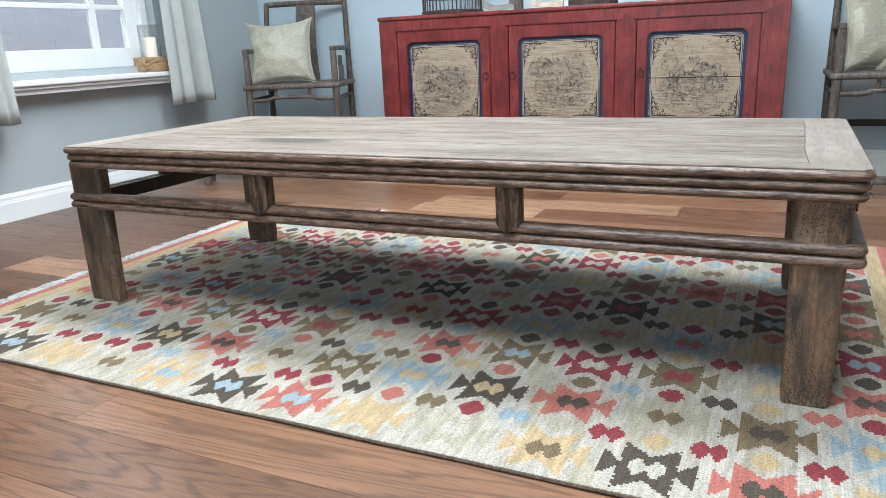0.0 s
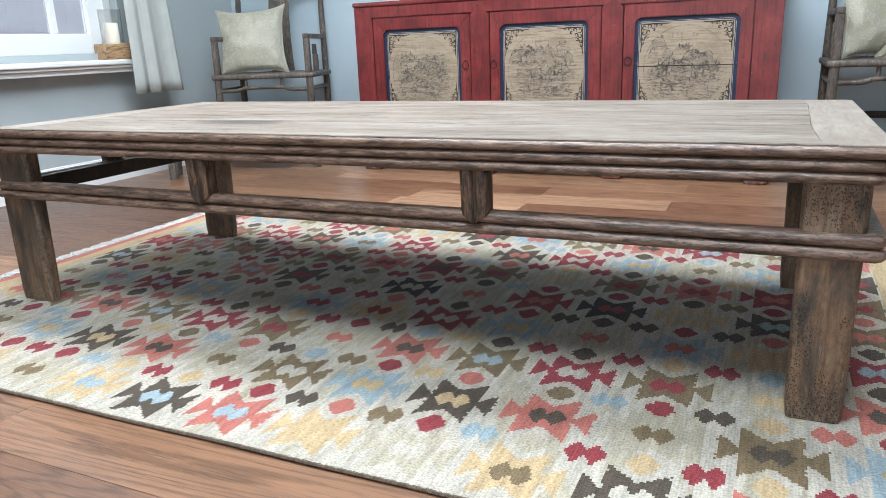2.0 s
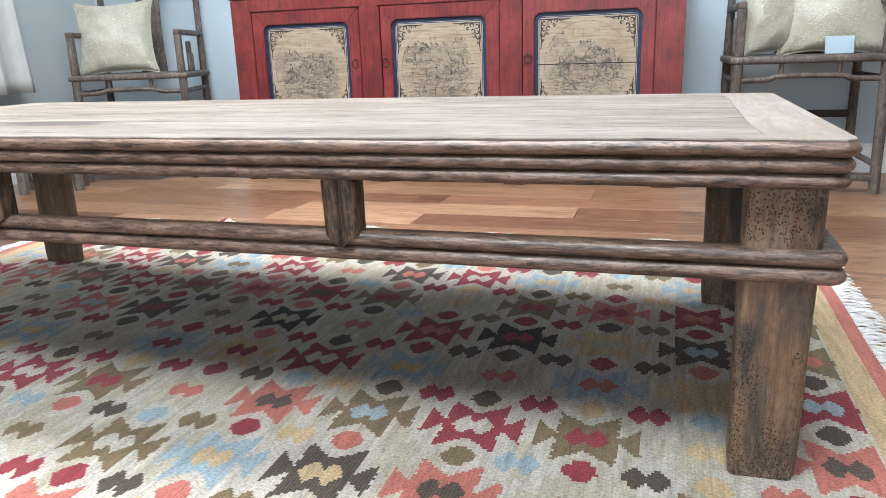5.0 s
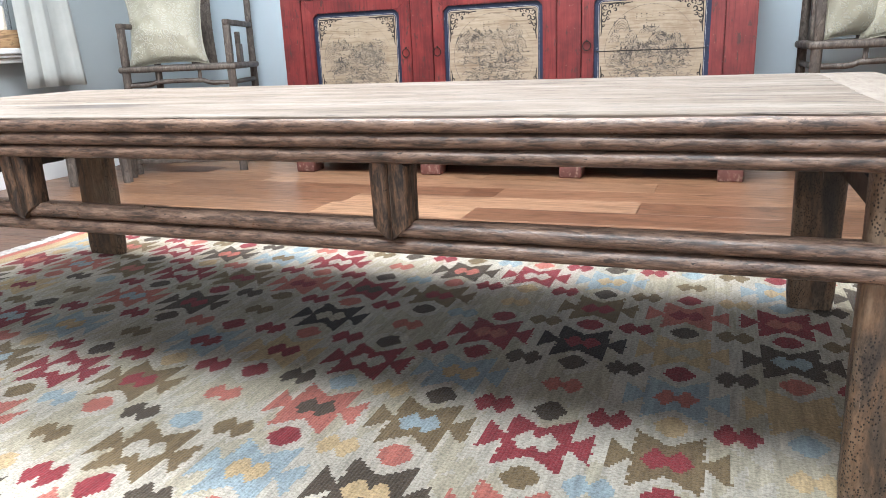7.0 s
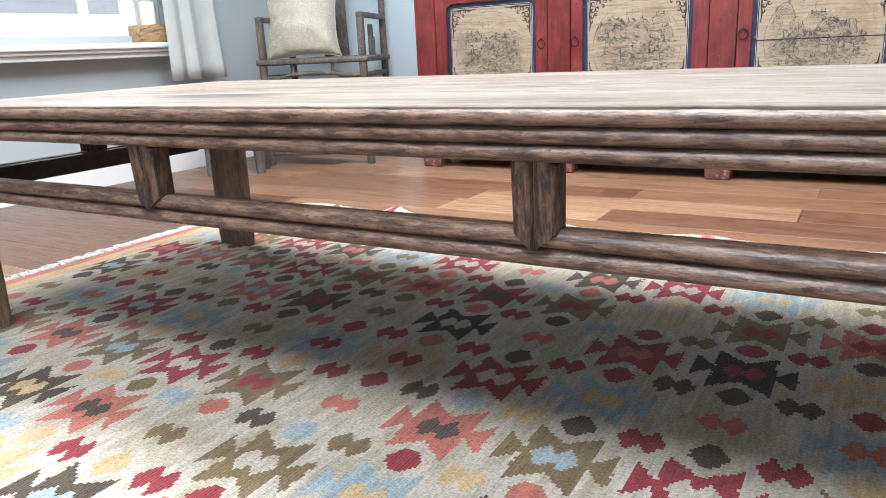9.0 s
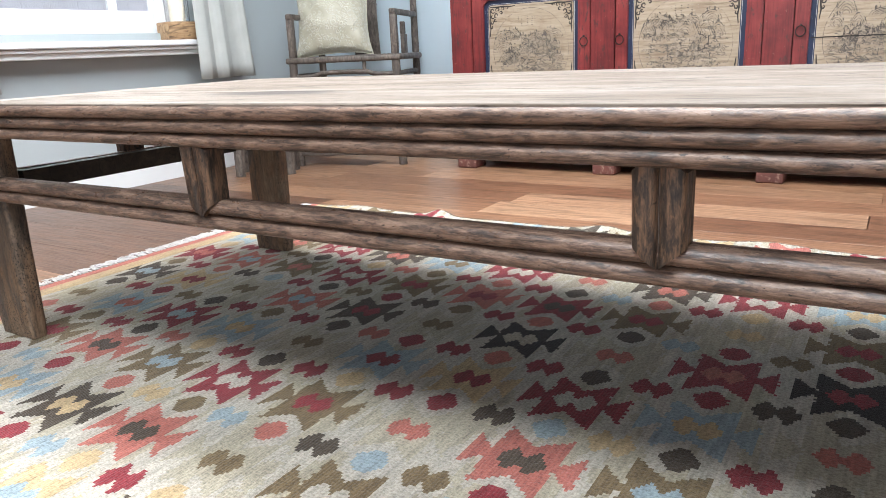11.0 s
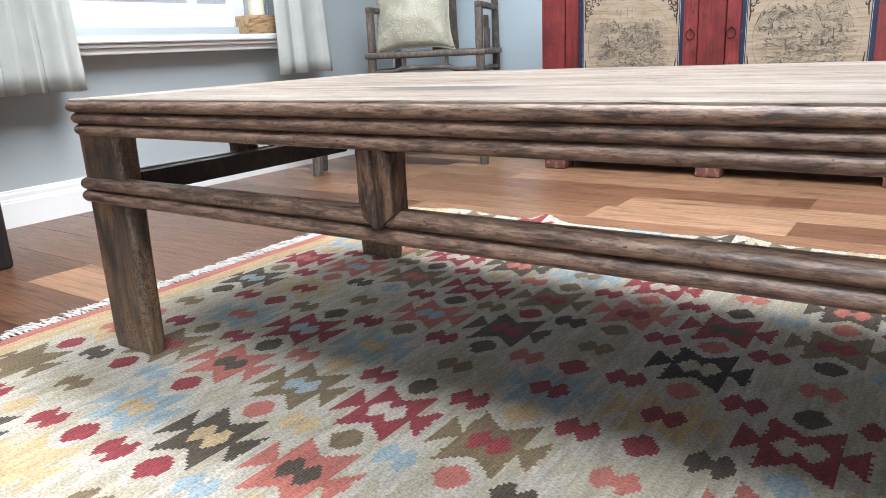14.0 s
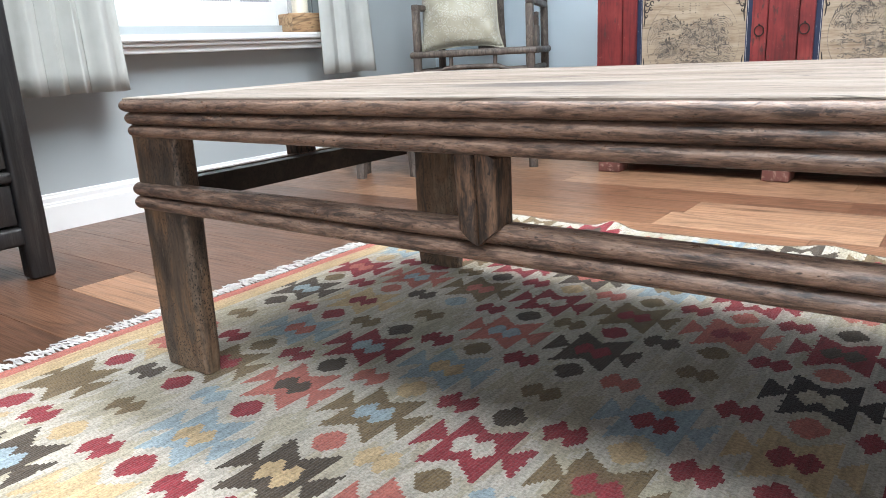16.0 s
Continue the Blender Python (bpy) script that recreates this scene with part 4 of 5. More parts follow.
PZ0, PZ1 = 0.318, 0.757
for n, (x0, x1) in enumerate(doors):
    door = part("door", box(x0, x1, CY0 + 0.0135, CY0 + 0.026, DZ0, DZ1), M_RED, cab, "red lacquered door with a cream landscape panel in a blue border")
    p0, p1 = ((-1.998, -1.544), (-1.339, -0.883), (-0.676, -0.214))[n]
    y = CY0 + 0.0005
    smooth(part("door_frame", mitred(x0, x1, PZ1 - 0.004, DZ1, y, y + 0.013, p0 + 0.004 - x0, x1 - p1 + 0.004), M_RED, door))
    smooth(part("door_frame", box(x0, x1, y, y + 0.013, DZ0, PZ0 + 0.004, bevel=0.002), M_RED, door))
    smooth(part("door_frame", upright(x0, p0 + 0.004, PZ0 + 0.0045, DZ1, y, y + 0.013, 0, DZ1 - PZ1 + 0.004), M_RED, door))
    smooth(part("door_frame", upright(p1 - 0.004, x1, PZ0 + 0.0045, DZ1, y, y + 0.013, DZ1 - PZ1 + 0.004, 0), M_RED, door))
    for sx, sz, ex, ez in ((p0, PZ1, 1, -1), (p1, PZ1, -1, -1), (p0, PZ0, 1, 1), (p1, PZ0, -1, 1)):
        cb = bmesh.new()
        tri = [(sx, sz), (sx + ex * 0.036, sz), (sx + ex * 0.02, sz + ez * 0.008), (sx + ex * 0.008, sz + ez * 0.02), (sx, sz + ez * 0.036)]
        lo = [cb.verts.new((a, y + 0.001, b)) for a, b in tri]
        hi = [cb.verts.new((a, y + 0.012, b)) for a, b in tri]
        cb.faces.new(lo)
        cb.faces.new(hi)
        for i in range(5):
            cb.faces.new((lo[i], lo[(i + 1) % 5], hi[(i + 1) % 5], hi[i]))
        part("corner_block", cb, M_RED, door)
    yb = CY0 + 0.0125
    part("blue_border", plate([(p0, yb, PZ0), (p1, yb, PZ0), (p1, yb, PZ1), (p0, yb, PZ1)], 0.0006), M_BLUE, door)
    g0, g1, h0, h1 = p0 + 0.026, p1 - 0.026, PZ0 + 0.026, PZ1 - 0.026
    part("pale_line", plate(cusped(g0 - 0.0048, g1 + 0.0048, h0 - 0.0048, h1 + 0.0048, 0.02, yb - 0.0008), 0.0006), M_LINE, door)
    part("dark_line", plate(cusped(g0 - 0.0035, g1 + 0.0035, h0 - 0.0035, h1 + 0.0035, 0.018, yb - 0.0012), 0.0003), M_BLUE, door)
    part("painted_panel", plate(cusped(g0, g1, h0, h1, 0.016, yb - 0.0017), 0.0004), M_PANEL, door)
    ys_ = yb - 0.0021
    for sx, sz, ex, ez in ((g0, h1, 1, -1), (g1, h1, -1, -1), (g0, h0, 1, 1), (g1, h0, -1, 1)):
        part("corner_scroll", corner_scrolls(sx + ex * 0.003, sz + ez * 0.003, ex, ez, ys_), M_INK, door)
    gi, bi = landscape(g0 + 0.01, g1 - 0.01, h0, h1, ys_ - 0.0004, 5 + n)
    bi.transform(Matrix.Translation((0, -0.0004, 0)))
    tagged(part("ink_wash", gi, M_INKGREY, door), kind="stuff")
    tagged(part("ink_drawing", bi, M_INKSOFT, door), kind="stuff")
    if n == 2:
        part("crack", box(p0 + 0.01, p1 - 0.012, ys_ - 0.0018, ys_ - 0.0012, 0.5335, 0.537), M_INK, door)
    kx = (-1.519, -1.366, -0.699)[n]
    ring = [(kx + 0.0165 * math.cos(q), CY0 - 0.006, 0.560 + 0.0185 * math.sin(q)) for q in np.linspace(0, 2 * math.pi, 25)[:-1]]
    pull = part("ring_pull", tube(ring, 0.0021, 6, closed=True), M_IRON, door, "dark iron ring pull")
    part("staple", tube([(kx, CY0 + 0.004, 0.583), (kx, CY0 - 0.010, 0.583), (kx, CY0 - 0.010, 0.577)], 0.003, 6), M_IRON, pull)



# ---- chairs ----
def bar(a, b, r, sides=8, bulge=0.0, seed=0.0, n=5, flat=1.0):
    """A slightly uneven round bar from a to b."""
    a, b = Vector(a), Vector(b)
    pts, rad = [], []
    for i in range(n):
        f = i / (n - 1)
        p = a.lerp(b, f) + 0.0012 * Vector((noise.noise(Vector((f * 3, seed, 1))), noise.noise(Vector((f * 3, seed, 2))), noise.noise(Vector((f * 3, seed, 3)))))
        pts.append(p)
        rad.append(r * (1 + 0.06 * noise.noise(Vector((f * 4, seed, 5)))))
    return tube(pts, rad, sides, flat=flat)


def armchair(name, label, m, group):
    """A yoke-free armchair: round legs that run up to the arms, a plank seat, a curved splat and a humped front stretcher."""
    W, D, S = 0.27, 0.215, 0.545
    ch = thing(name, label, "chair", group)
    smooth(part("seat", box(-W - 0.03, W + 0.03, -D - 0.025, D + 0.02, S - 0.03, S, bevel=0.011, seg=3), M_CHAIR, ch))
    smooth(part("seat_panel", box(-W + 0.03, W - 0.03, -D + 0.035, D - 0.04, S - 0.012, S + 0.0015, bevel=0.001, seg=1), M_CHAIR, ch))
    for s in (-1, 1):
        smooth(part("front_leg", bar((s * (W + 0.006), -D - 0.004, 0), (s * (W - 0.002), -D, S - 0.029), 0.021, 10, seed=s + 3), M_CHAIR, ch), 60)
        smooth(part("arm_post", box(s * (W - 0.004) - 0.017, s * (W - 0.004) + 0.017, -D - 0.014, -D + 0.022, S - 0.002, 0.736, bevel=0.006), M_CHAIR, ch))
        pts = [(s * (W + 0.004), D + 0.004, 0), (s * W, D, 0.3), (s * W, D, S), (s * (W - 0.004), D + 0.012, 0.75), (s * (W - 0.012), D + 0.046, 1.035)]
        smooth(part("back_post", tube(pts, [0.021, 0.02, 0.019, 0.018, 0.016], 10), M_CHAIR, ch), 60)
        smooth(part("arm", box(s * (W - 0.004) - 0.016, s * (W - 0.004) + 0.016, -D - 0.02, D + 0.004, 0.73, 0.757, bevel=0.007), M_CHAIR, ch))
        smooth(part("arm_strut", box(s * (W - 0.004) - 0.010, s * (W - 0.004) + 0.010, -0.055, 0.015, S, 0.64, bevel=0.004), M_CHAIR, ch))
        smooth(part("side_post", box(s * (W - 0.004) - 0.011, s * (W - 0.004) + 0.011, -0.052, -0.017, 0.638, 0.70, bevel=0.004), M_CHAIR, ch))
        smooth(part("side_stretcher", bar((s * W, -D, 0.452), (s * W, D, 0.452), 0.012, seed=s + 12), M_CHAIR, ch), 60)
        smooth(part("side_foot_rail", bar((s * W, -D, 0.115), (s * W, D, 0.115), 0.013, seed=s + 15), M_CHAIR, ch), 60)
        smooth(part("apron_strut", bar((s * 0.105, -D, 0.458), (s * 0.105, -D, S - 0.029), 0.0095, seed=s + 18), M_CHAIR, ch), 60)
    hump = [(-W, -D, 0.452), (-0.17, -D, 0.452), (-0.145, -D, 0.456), (-0.12, -D, 0.466), (-0.05, -D, 0.468), (0.05, -D, 0.468), (0.12, -D, 0.466), (0.145, -D, 0.456), (0.17, -D, 0.452), (W, -D, 0.452)]
    smooth(part("front_stretcher", tube(hump, 0.0115, 8), M_CHAIR, ch), 60)
    smooth(part("foot_rail", box(-W, W, -D - 0.02, -D + 0.016, 0.052, 0.076, bevel=0.006), M_CHAIR, ch))
    smooth(part("back_stretcher", box(-W, W, D - 0.012, D + 0.012, 0.262, 0.294, bevel=0.004), M_DARK, ch))
    smooth(part("crest_rail", tube([(-W + 0.004, D + 0.045, 1.028), (-0.12, D + 0.056, 1.03), (0, D + 0.059, 1.031), (0.12, D + 0.056, 1.03), (W - 0.004, D + 0.045, 1.028)], 0.018, 10), M_CHAIR, ch), 60)
    sb = bmesh.new()
    rows = []
    for k in range(9):
        f = k / 8
        z = S - 0.002 + f * (1.02 - S)
        y = D - 0.004 + 0.05 * f * f - 0.018 * math.sin(f * math.pi)
        w = 0.072 - 0.012 * f
        rows.append([sb.verts.new(p) for p in ((-w, y - 0.006, z), (w, y - 0.006, z), (w, y + 0.006, z), (-w, y + 0.006, z))])
    for a, c in zip(rows, rows[1:]):
        for i in range(4):
            sb.faces.new((a[i], a[(i + 1) % 4], c[(i + 1) % 4], c[i]))
    sb.faces.new(rows[0])
    sb.faces.new(rows[-1])
    splat = smooth(part("splat", sb, M_CHAIR, ch))
    smooth(part("inset_panel", box(-0.042, 0.042, D - 0.014, D + 0.012, 0.86, 0.965, bevel=0.008), M_CHAIR, splat))
    smooth(part("splat_bar", box(-0.066, 0.066, D - 0.012, D + 0.006, 0.80, 0.812, bevel=0.003), M_CHAIR, splat))
    ch.matrix_world = m
    return ch


armchair("armchair", "weathered brown wooden armchair set askew in the room corner", pose(-2.822, 4.052, 0, 0, 0, 20.5), "pair of armchairs")
armchair("armchair", "weathered brown wooden armchair against the wall beside the sideboard", pose(0.424, 4.128, 0, 0, 0, 1.5), "pair of armchairs")


def cushion(label, m, seed, size=0.205, thick=0.075):
    """A square cushion with drawn-out corners, slack creases and a corded seam."""
    cu = thing("cushion", label, "cushion", "gold cushions")
    n = 34
    bm = bmesh.new()
    sheets = []
    for side in (-1, 1):
        grid = []
        for j in range(n + 1):
            line = []
            for i in range(n + 1):
                u, v = -1 + 2 * i / n, -1 + 2 * j / n
                px = size * u * (1 - 0.05 * (1 - v * v)) * (1 + 0.10 * abs(u * v) ** 4)
                pz = size * v * (1 - (0.09 if v > 0 else 0.05) * (1 - u * u)) * (1 + 0.10 * abs(u * v) ** 4)
                full = ((1 - u * u) * (1 - v * v)) ** 0.42
                e = Vector((u * 2.2 + seed, v * 2.2, side))
                crease = 0.014 * noise.noise(e) + 0.011 * noise.noise(e * 2.6) * (0.35 + abs(u * v)) + 0.004 * math.sin(9 * u + 7 * v + seed) * abs(u) * (1 - abs(v))
                sag = 0.012 * (1 - v) * full
                line.append(bm.verts.new((px, side * (thick * full + (crease * min(1, full * 2.5)) + sag * 0.5), pz)))
            grid.append(line)
        sheets.append(grid)
        for j in range(n):
            for i in range(n):
                bm.faces.new((grid[j][i], grid[j][i + 1], grid[j + 1][i + 1], grid[j + 1][i]))
    bmesh.ops.remove_doubles(bm, verts=bm.verts, dist=0.0005)
    smooth(part("cover", bm, M_SATIN, cu), 80)
    rim = []
    for i in range(n * 4):
        q, k = divmod(i, n)
        f = -1 + 2 * k / n
        u, v = ((f, -1), (1, f), (-f, 1), (-1, -f))[q]
        rim.append((size * u * (1 - 0.05 * (1 - v * v)) * (1 + 0.10 * abs(u * v) ** 4), 0, size * v * (1 - (0.09 if v > 0 else 0.05) * (1 - u * u)) * (1 + 0.10 * abs(u * v) ** 4)))
    smooth(part("piping", tube(rim, 0.003, 6, closed=True), M_PIPING, cu, "cream corded seam"), 80)
    cu.matrix_world = m
    return cu


def on_chair(cx, cy, turn, x, y, lean, yaw, roll, up):
    """A cushion's pose on a chair: leaning back by lean degrees, its lower edge on the seat."""
    return pose(cx, cy, 0, 0, 0, turn) @ pose(x, y, 0.545 + up, -lean, 0, yaw) @ pose(0, 0, 0, 0, roll, 0)


cushion("pale gold damask cushion leaning on the chair back", on_chair(-2.822, 4.052, 20.5, -0.097, -0.05, 20, 4, -3, 0.184), 1.0, 0.188, 0.08)
cushion("pale gold damask cushion tucked behind another one", on_chair(0.424, 4.128, 1.5, -0.085, 0.02, 14, 36, 4, 0.19), 4.0, 0.19, 0.07)
cushion("pale gold damask cushion leaning on the chair back", on_chair(0.424, 4.128, 1.5, 0.118, -0.03, 16, -6, 2, 0.191), 8.0, 0.195, 0.072)

card = tagged(part("price_card", box(-0.052, 0.052, -0.0012, 0.0012, 0, 0.068, bevel=0.0008, seg=1), M_CARD), "small pale blue card propped on the chair seat", "card")
card.matrix_world = pose(0.535, 3.955, 0.5472, -12, 0, 1.5)

# footstool in front of the corner chair
stool = thing("footstool", "small low wooden footstool with stout tapered legs", "footstool", at=pose(-3.012, 3.522, 0, 0, 0, 34))
smooth(part("stool_top", box(-0.16, 0.16, -0.105, 0.105, 0.255, 0.29, bevel=0.008, seg=3), M_CHAIR, stool))
for sx in (-1, 1):
    for sy in (-1, 1):
        pts = [(sx * 0.122, sy * 0.072, 0), (sx * 0.119, sy * 0.069, 0.1), (sx * 0.116, sy * 0.066, 0.256)]
        smooth(part("stool_leg", tube(pts, [0.023, 0.026, 0.03], 7), M_CHAIR, stool), 30)

# ---- curtains ----
def curtain(label, y0, y1, top0, top1, zb, folds, depth, x, seed):
    """A hanging panel with soft pleats, gathered narrower at its head, with a stitched hem."""
    bm = bmesh.new()
    nz, ny = 26, 110
    grid = []
    for j in range(nz + 1):
        f = j / nz
        z = zb + (2.3 - zb) * f
        a, b = y0 + (top0 - y0) * f, y1 + (top1 - y1) * f
        line = []
        for i in range(ny + 1):
            s = i / ny
            q = s + 0.045 * math.sin(s * 9 + seed) + 0.012 * noise.noise(Vector((s * 5, f * 3, seed)))
            wave = math.sin(q * folds * 2 * math.pi)
            wave = math.copysign(abs(wave) ** 0.7, wave)
            d = depth * (1.05 - 0.35 * f) * wave * (0.65 + 0.5 * noise.noise(Vector((s * 3 + seed, 1, 1))))
            hem = 0.004 * noise.noise(Vector((s * 7, seed, 3))) if j == 0 else 0
            line.append(bm.verts.new((x + d, a + (b - a) * s + 0.012 * math.sin(q * folds * 4 * math.pi) * 0.4, z + hem)))
        grid.append(line)
    for j in range(nz):
        for i in range(ny):
            bm.faces.new((grid[j][i], grid[j][i + 1], grid[j + 1][i + 1], grid[j + 1][i]))
    cu = smooth(tagged(part("curtain", bm, M_CURTAIN), label, "curtain", "pair of curtains"), 80)
    so = cu.modifiers.new("thickness", "SOLIDIFY")
    so.thickness = 0.003
    return cu


curtain("silvery silk curtain hanging at the window in soft pleats", 1.86, 2.437, 1.95, 2.36, 0.467, 6, 0.032, -3.225, 1.0)
curtain("silvery silk curtain at the window beside the room corner", 3.365, 3.705, 3.37, 3.57, 0.470, 2.5, 0.020, -3.222, 3.4)
rod = thing("curtain_rod", "white curtain rod above the window", "curtain rod")
part("rod", tube([(-3.225, 1.75, 2.31), (-3.225, 3.9, 2.31)], 0.012, 10), M_WHITE, rod)
for y in (1.8, 3.85):
    part("bracket", box(WX, -3.22, y - 0.012, y + 0.012, 2.3, 2.32), M_WHITE, rod)

# candle in a glass on a wood base
lan = thing("candle_holder", "cream candle in a clear glass cylinder on a wooden base", "candle", at=pose(-3.352, 3.372, 0.655, 0, 0, -12))
smooth(part("wood_base", box(-0.062, 0.062, -0.082, 0.082, 0, 0.083, bevel=0.005), M_OAKBLOCK, lan))
smooth(part("candle", lathe([(0.001, 0.0835), (0.034, 0.0835), (0.036, 0.09), (0.036, 0.185), (0.033, 0.19), (0.012, 0.187), (0.001, 0.185)]), M_WAX, lan))
cyl = smooth(part("glass_cylinder", lathe([(0.056, 0.084), (0.057, 0.26), (0.0545, 0.26), (0.0535, 0.0845)]), M_GLASS, lan))
cyl.visible_shadow = False

# ---- black cabinet by the window wall ----
bk = thing("black_cabinet", "black lacquered wooden cabinet with recessed panels and short legs", "cabinet")
X1, X0, Y1, Y0, ZT = -2.825, -3.36, 1.882, 1.0, 1.18
for y in (Y1 - 0.068, Y0):
    for x in (X1 - 0.06, X0):
        smooth(part("post", box(x, x + 0.06, y, y + 0.068, 0, ZT, bevel=0.012, seg=3), M_BLACK, bk))
for z0, z1 in ((0.098, 0.148), (0.268, 0.298), (ZT - 0.06, ZT - 0.01)):
    smooth(part("front_rail", box(X1 - 0.045, X1 - 0.006, Y0 + 0.06, Y1 - 0.06, z0, z1, bevel=0.010, seg=3), M_BLACK, bk))
    smooth(part("side_rail", box(X0 + 0.05, X1 - 0.05, Y1 - 0.045, Y1 - 0.008, z0, z1, bevel=0.010, seg=3), M_BLACK, bk))
part("side_panel", box(X0 + 0.02, X1 - 0.02, Y1 - 0.034, Y1 - 0.022, 0.12, ZT - 0.03), M_BLACK, bk)
part("side_panel", box(X0 + 0.02, X1 - 0.02, Y0 + 0.022, Y0 + 0.034, 0.12, ZT - 0.03), M_BLACK, bk)
for a, b in ((Y0 + 0.07, 1.436), (1.446, Y1 - 0.07)):
    smooth(part("drawer", box(X1 - 0.032, X1 - 0.016, a, b, 0.156, 0.262, bevel=0.004), M_BLACK, bk))
    d = smooth(part("door", box(X1 - 0.032, X1 - 0.016, a, b, 0.306, ZT - 0.066, bevel=0.004), M_BLACK, bk))
    smooth(part("door_panel", box(X1 - 0.017, X1 - 0.011, a + 0.05, b - 0.05, 0.36, ZT - 0.12, bevel=0.003), M_BLACK, d))
smooth(part("cabinet_top", box(X0 - 0.01, X1 + 0.015, Y0 - 0.02, Y1 + 0.02, ZT - 0.009, ZT + 0.02, bevel=0.007), M_BLACK, bk))

# ---- things on the sideboard ----
cage = thing("bird_cage", "dark bamboo bird cage standing on the red sideboard", "bird cage", at=pose(-1.795, 4.135, CZ))
M_BAMBOO = wood("dark_bamboo", (0.03, 0.022, 0.018), (0.07, 0.05, 0.038), (0.13, 0.1, 0.08), (20, 20, 3), 0.5, 0.5)
smooth(part("cage_base", lathe([(0.02, 0), (0.172, 0), (0.176, 0.004), (0.176, 0.018), (0.171, 0.022), (0.02, 0.02)], 48), M_BAMBOO, cage))
for k in range(44):
    q = 2 * math.pi * k / 44
    part("cage_bar", tube([(0.168 * math.cos(q), 0.168 * math.sin(q), 0.02), (0.168 * math.cos(q), 0.168 * math.sin(q), 0.27), (0.12 * math.cos(q), 0.12 * math.sin(q), 0.34), (0.02 * math.cos(q), 0.02 * math.sin(q), 0.37)], 0.0022, 5), M_BAMBOO, cage)
for z, r in ((0.09, 0.168), (0.27, 0.168)):
    part("cage_hoop", tube([(r * math.cos(q), r * math.sin(q), z) for q in np.linspace(0, 2 * math.pi, 41)[:-1]], 0.004, 6, closed=True), M_BAMBOO, cage)
smooth(part("cage_finial", lathe([(0.004, 0.365), (0.022, 0.37), (0.018, 0.39), (0.004, 0.4)], 16), M_BAMBOO, cage))


def slipper(label, m, colour, group=""):
    """A small cloth shoe with a turned-up toe."""
    sl = thing("cloth_shoe", label, "shoe", group)
    bm = bmesh.new()
    rings = []
    for k in range(11):
        f = k / 10
        w = 0.030 * math.sin(math.pi * (0.12 + 0.8 * f)) + 0.006
        top = 0.050 - 0.018 * math.sin(math.pi * f) + 0.018 * max(0, f - 0.75) * 4
        z0 = 0.006 + 0.02 * max(0, f - 0.8) * 4
        rings.append([bm.verts.new((-0.085 + 0.17 * f, w * math.cos(q), z0 + (top - z0) * max(0.0, math.sin(q)) ** 0.7)) for q in np.linspace(0, math.pi, 9)])
    for a, c in zip(rings, rings[1:]):
        for i in range(8):
            bm.faces.new((a[i], a[i + 1], c[i + 1], c[i]))
        bm.faces.new((a[0], a[8], c[8], c[0]))
    bm.faces.new(rings[0])
    bm.faces.new(rings[-1])
    smooth(part("upper", bm, plain("shoe_cloth", colour, 0.8, 0, 0.2, 30), sl), 60)
    smooth(part("sole", box(-0.086, 0.082, -0.028, 0.028, 0, 0.008, bevel=0.003), M_FRINGE, sl))
    sl.matrix_world = m
    return sl


slipper("small grey cloth shoe standing on the red sideboard", pose(-1.49, 4.07, CZ, 0, 0, 190), (0.22, 0.21, 0.2))
slipper("small beige cloth shoe standing on the red sideboard", pose(-1.215, 4.06, CZ, 0, 0, 185), (0.45, 0.38, 0.3))
slipper("small white and blue cloth shoe on the red sideboard", pose(-1.115, 4.15, CZ, 0, 0, 176), (0.55, 0.6, 0.68))
blk = tagged(smooth(part("wooden_block", box(-0.036, 0.036, -0.03, 0.03, 0, 0.09, bevel=0.008, seg=3), M_CHAIR)), "small dark carved wooden block on the sideboard", "ornament")
blk.matrix_world = pose(-1.40, 4.10, CZ, 0, 0, 12)
tray = thing("wooden_tray", "shallow dark wooden tray on the red sideboard", "tray", at=pose(-0.99, 4.14, CZ, 0, 0, -4))
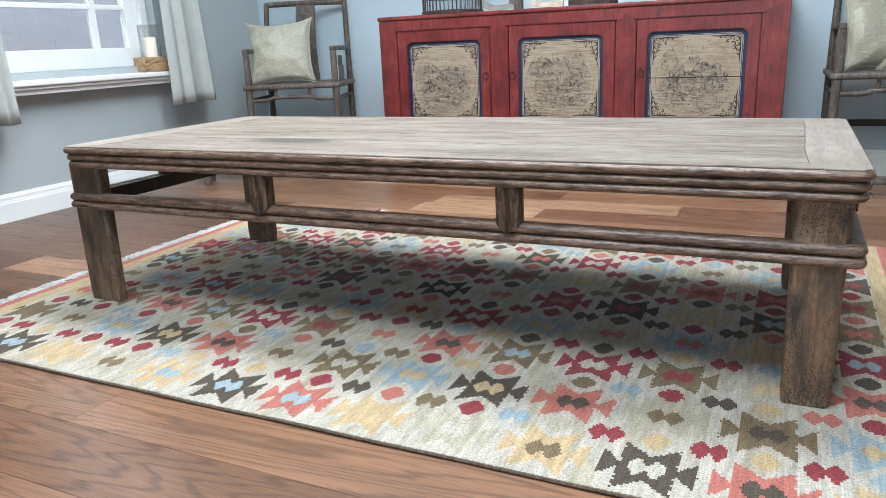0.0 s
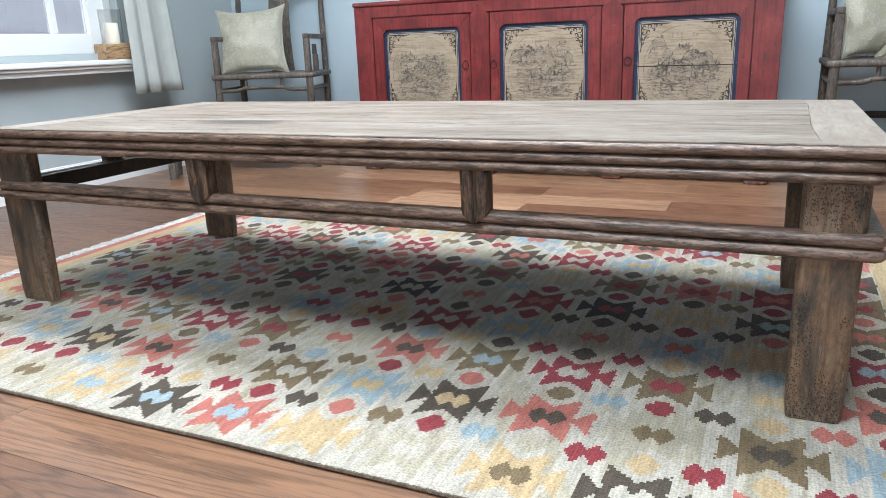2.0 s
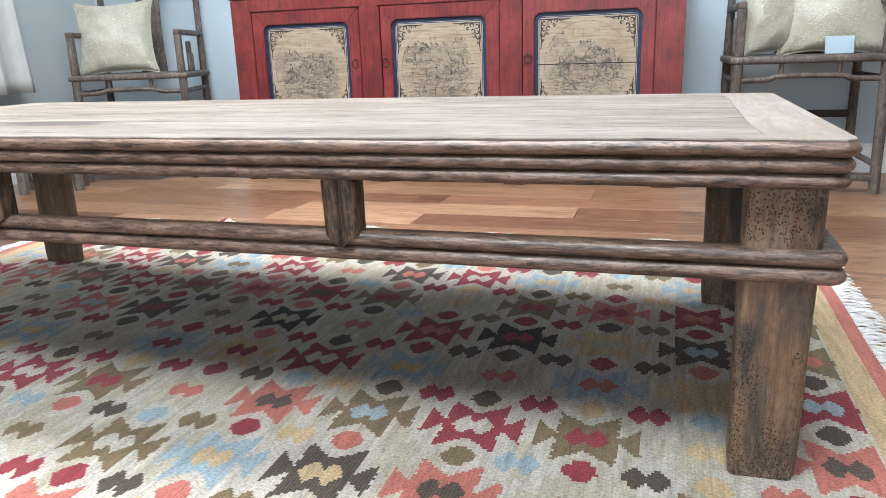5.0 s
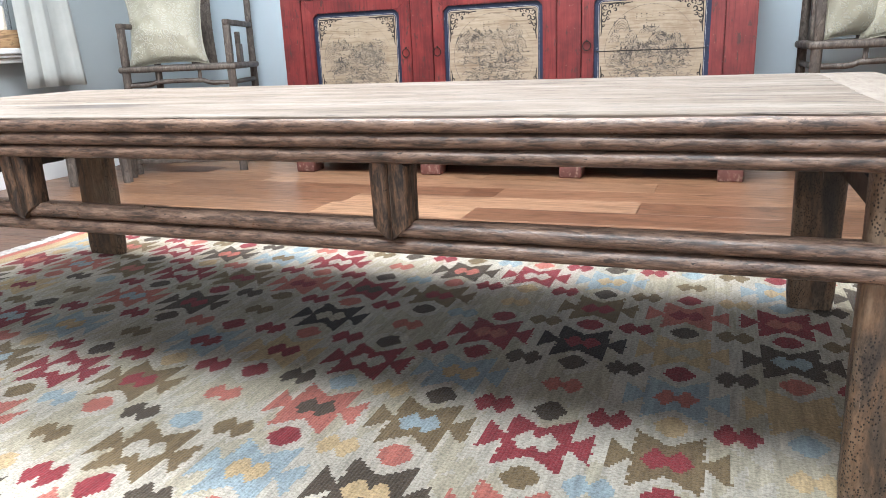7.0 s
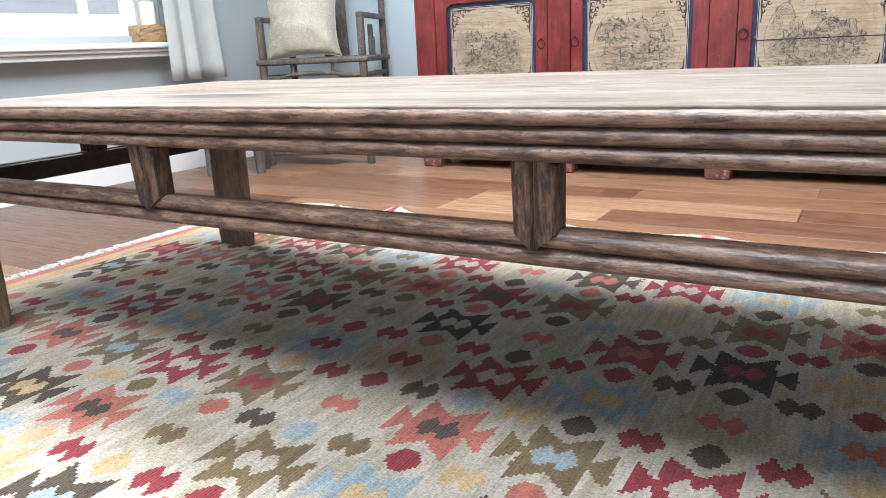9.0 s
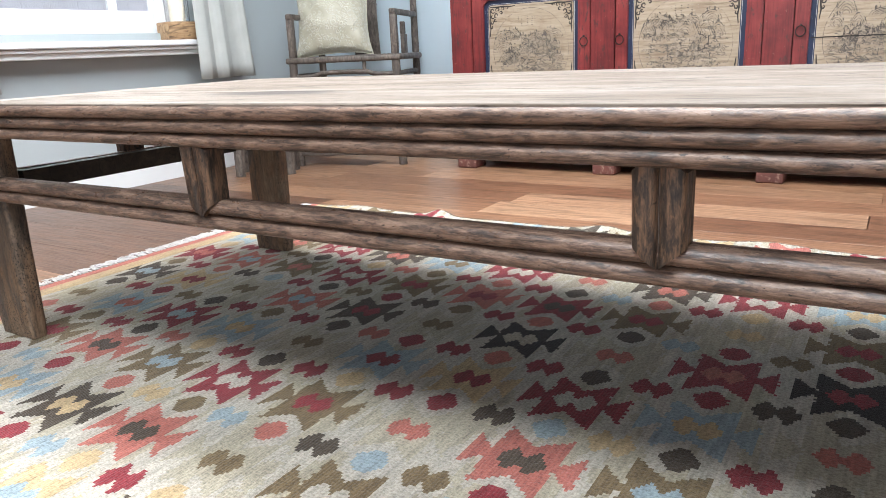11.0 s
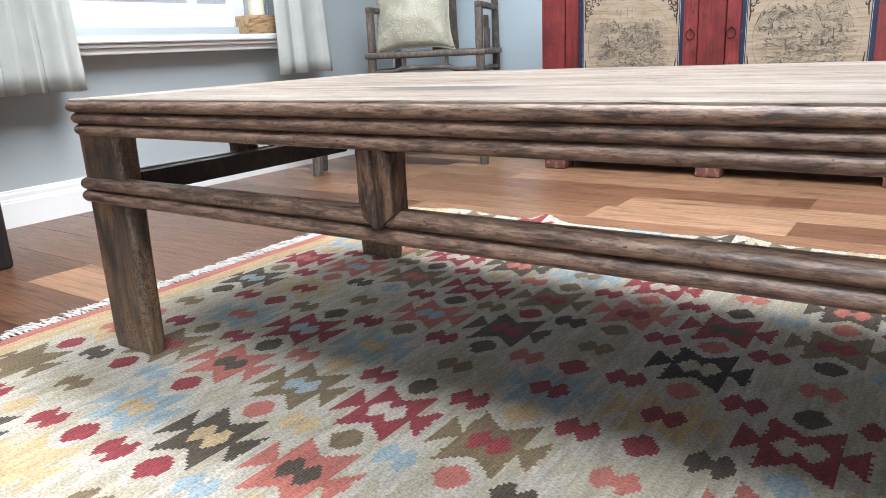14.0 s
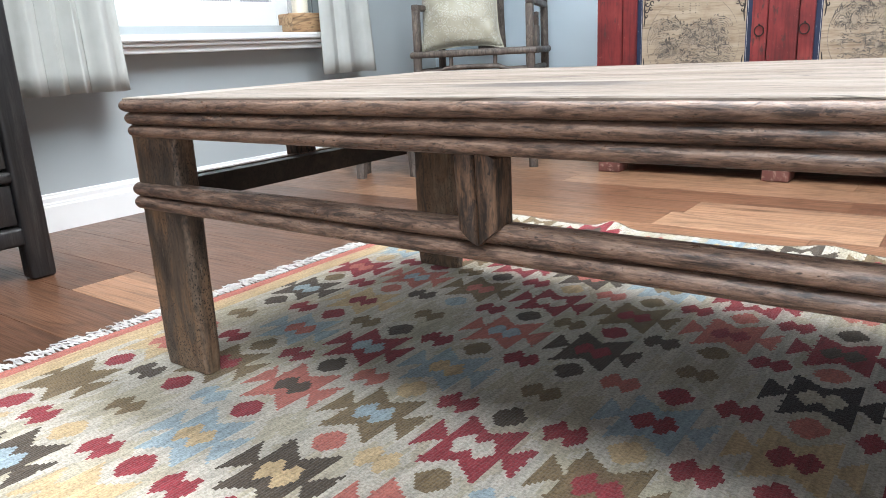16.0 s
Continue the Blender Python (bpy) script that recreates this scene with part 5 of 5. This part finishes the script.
part("tray_base", box(-0.11, 0.11, -0.08, 0.08, 0, 0.012, bevel=0.003), M_BAMBOO, tray)
for b in ((-0.11, 0.11, -0.08, -0.07), (-0.11, 0.11, 0.07, 0.08), (-0.11, -0.10, -0.0695, 0.0695), (0.10, 0.11, -0.0695, 0.0695)):
    part("tray_rim", box(*b, 0.0125, 0.035, bevel=0.003), M_BAMBOO, tray)

# ---- floor boards ----
random.seed(5)
bw = 0.1835
yy = 3.293 - 35 * bw
board_meshes = {}


def board_mesh(length, width):
    key = (round(length, 2), round(width, 3))
    if key not in board_meshes:
        bm = box(0, length, 0, width, -0.012, 0, bevel=0.0005, seg=1)
        me = bpy.data.meshes.new("board")
        bm.to_mesh(me)
        bm.free()
        me.materials.append(M_OAK)
        board_meshes[key] = me
    return board_meshes[key]


# rows behind the rug: where each board ends, and its tone, rear light included
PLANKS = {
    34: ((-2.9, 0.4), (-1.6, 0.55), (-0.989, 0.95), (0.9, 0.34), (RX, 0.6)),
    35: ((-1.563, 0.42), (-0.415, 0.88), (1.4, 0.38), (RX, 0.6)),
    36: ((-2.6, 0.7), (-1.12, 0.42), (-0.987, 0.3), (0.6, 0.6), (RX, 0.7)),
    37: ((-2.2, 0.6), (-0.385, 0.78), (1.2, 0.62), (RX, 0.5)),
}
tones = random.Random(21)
row = 0
while yy < BY:
    a, b = max(yy, FY), min(yy + bw, BY)
    if row in PLANKS:
        runs, x = PLANKS[row], WX
    else:
        x = WX - random.uniform(0, 1.2)
        runs, end = [], x
        while end < RX:
            end += random.choice((1.1, 1.5, 1.9, 2.2))
            # random tone, darker at front and left and lighter behind, imitating the room's light
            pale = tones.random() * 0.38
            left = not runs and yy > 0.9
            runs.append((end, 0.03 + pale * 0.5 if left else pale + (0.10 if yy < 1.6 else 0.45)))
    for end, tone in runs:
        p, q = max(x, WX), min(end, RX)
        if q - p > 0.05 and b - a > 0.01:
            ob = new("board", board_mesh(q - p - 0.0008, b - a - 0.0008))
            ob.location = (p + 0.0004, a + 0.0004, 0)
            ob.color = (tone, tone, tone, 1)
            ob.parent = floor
        x = end
    yy += bw
    row += 1
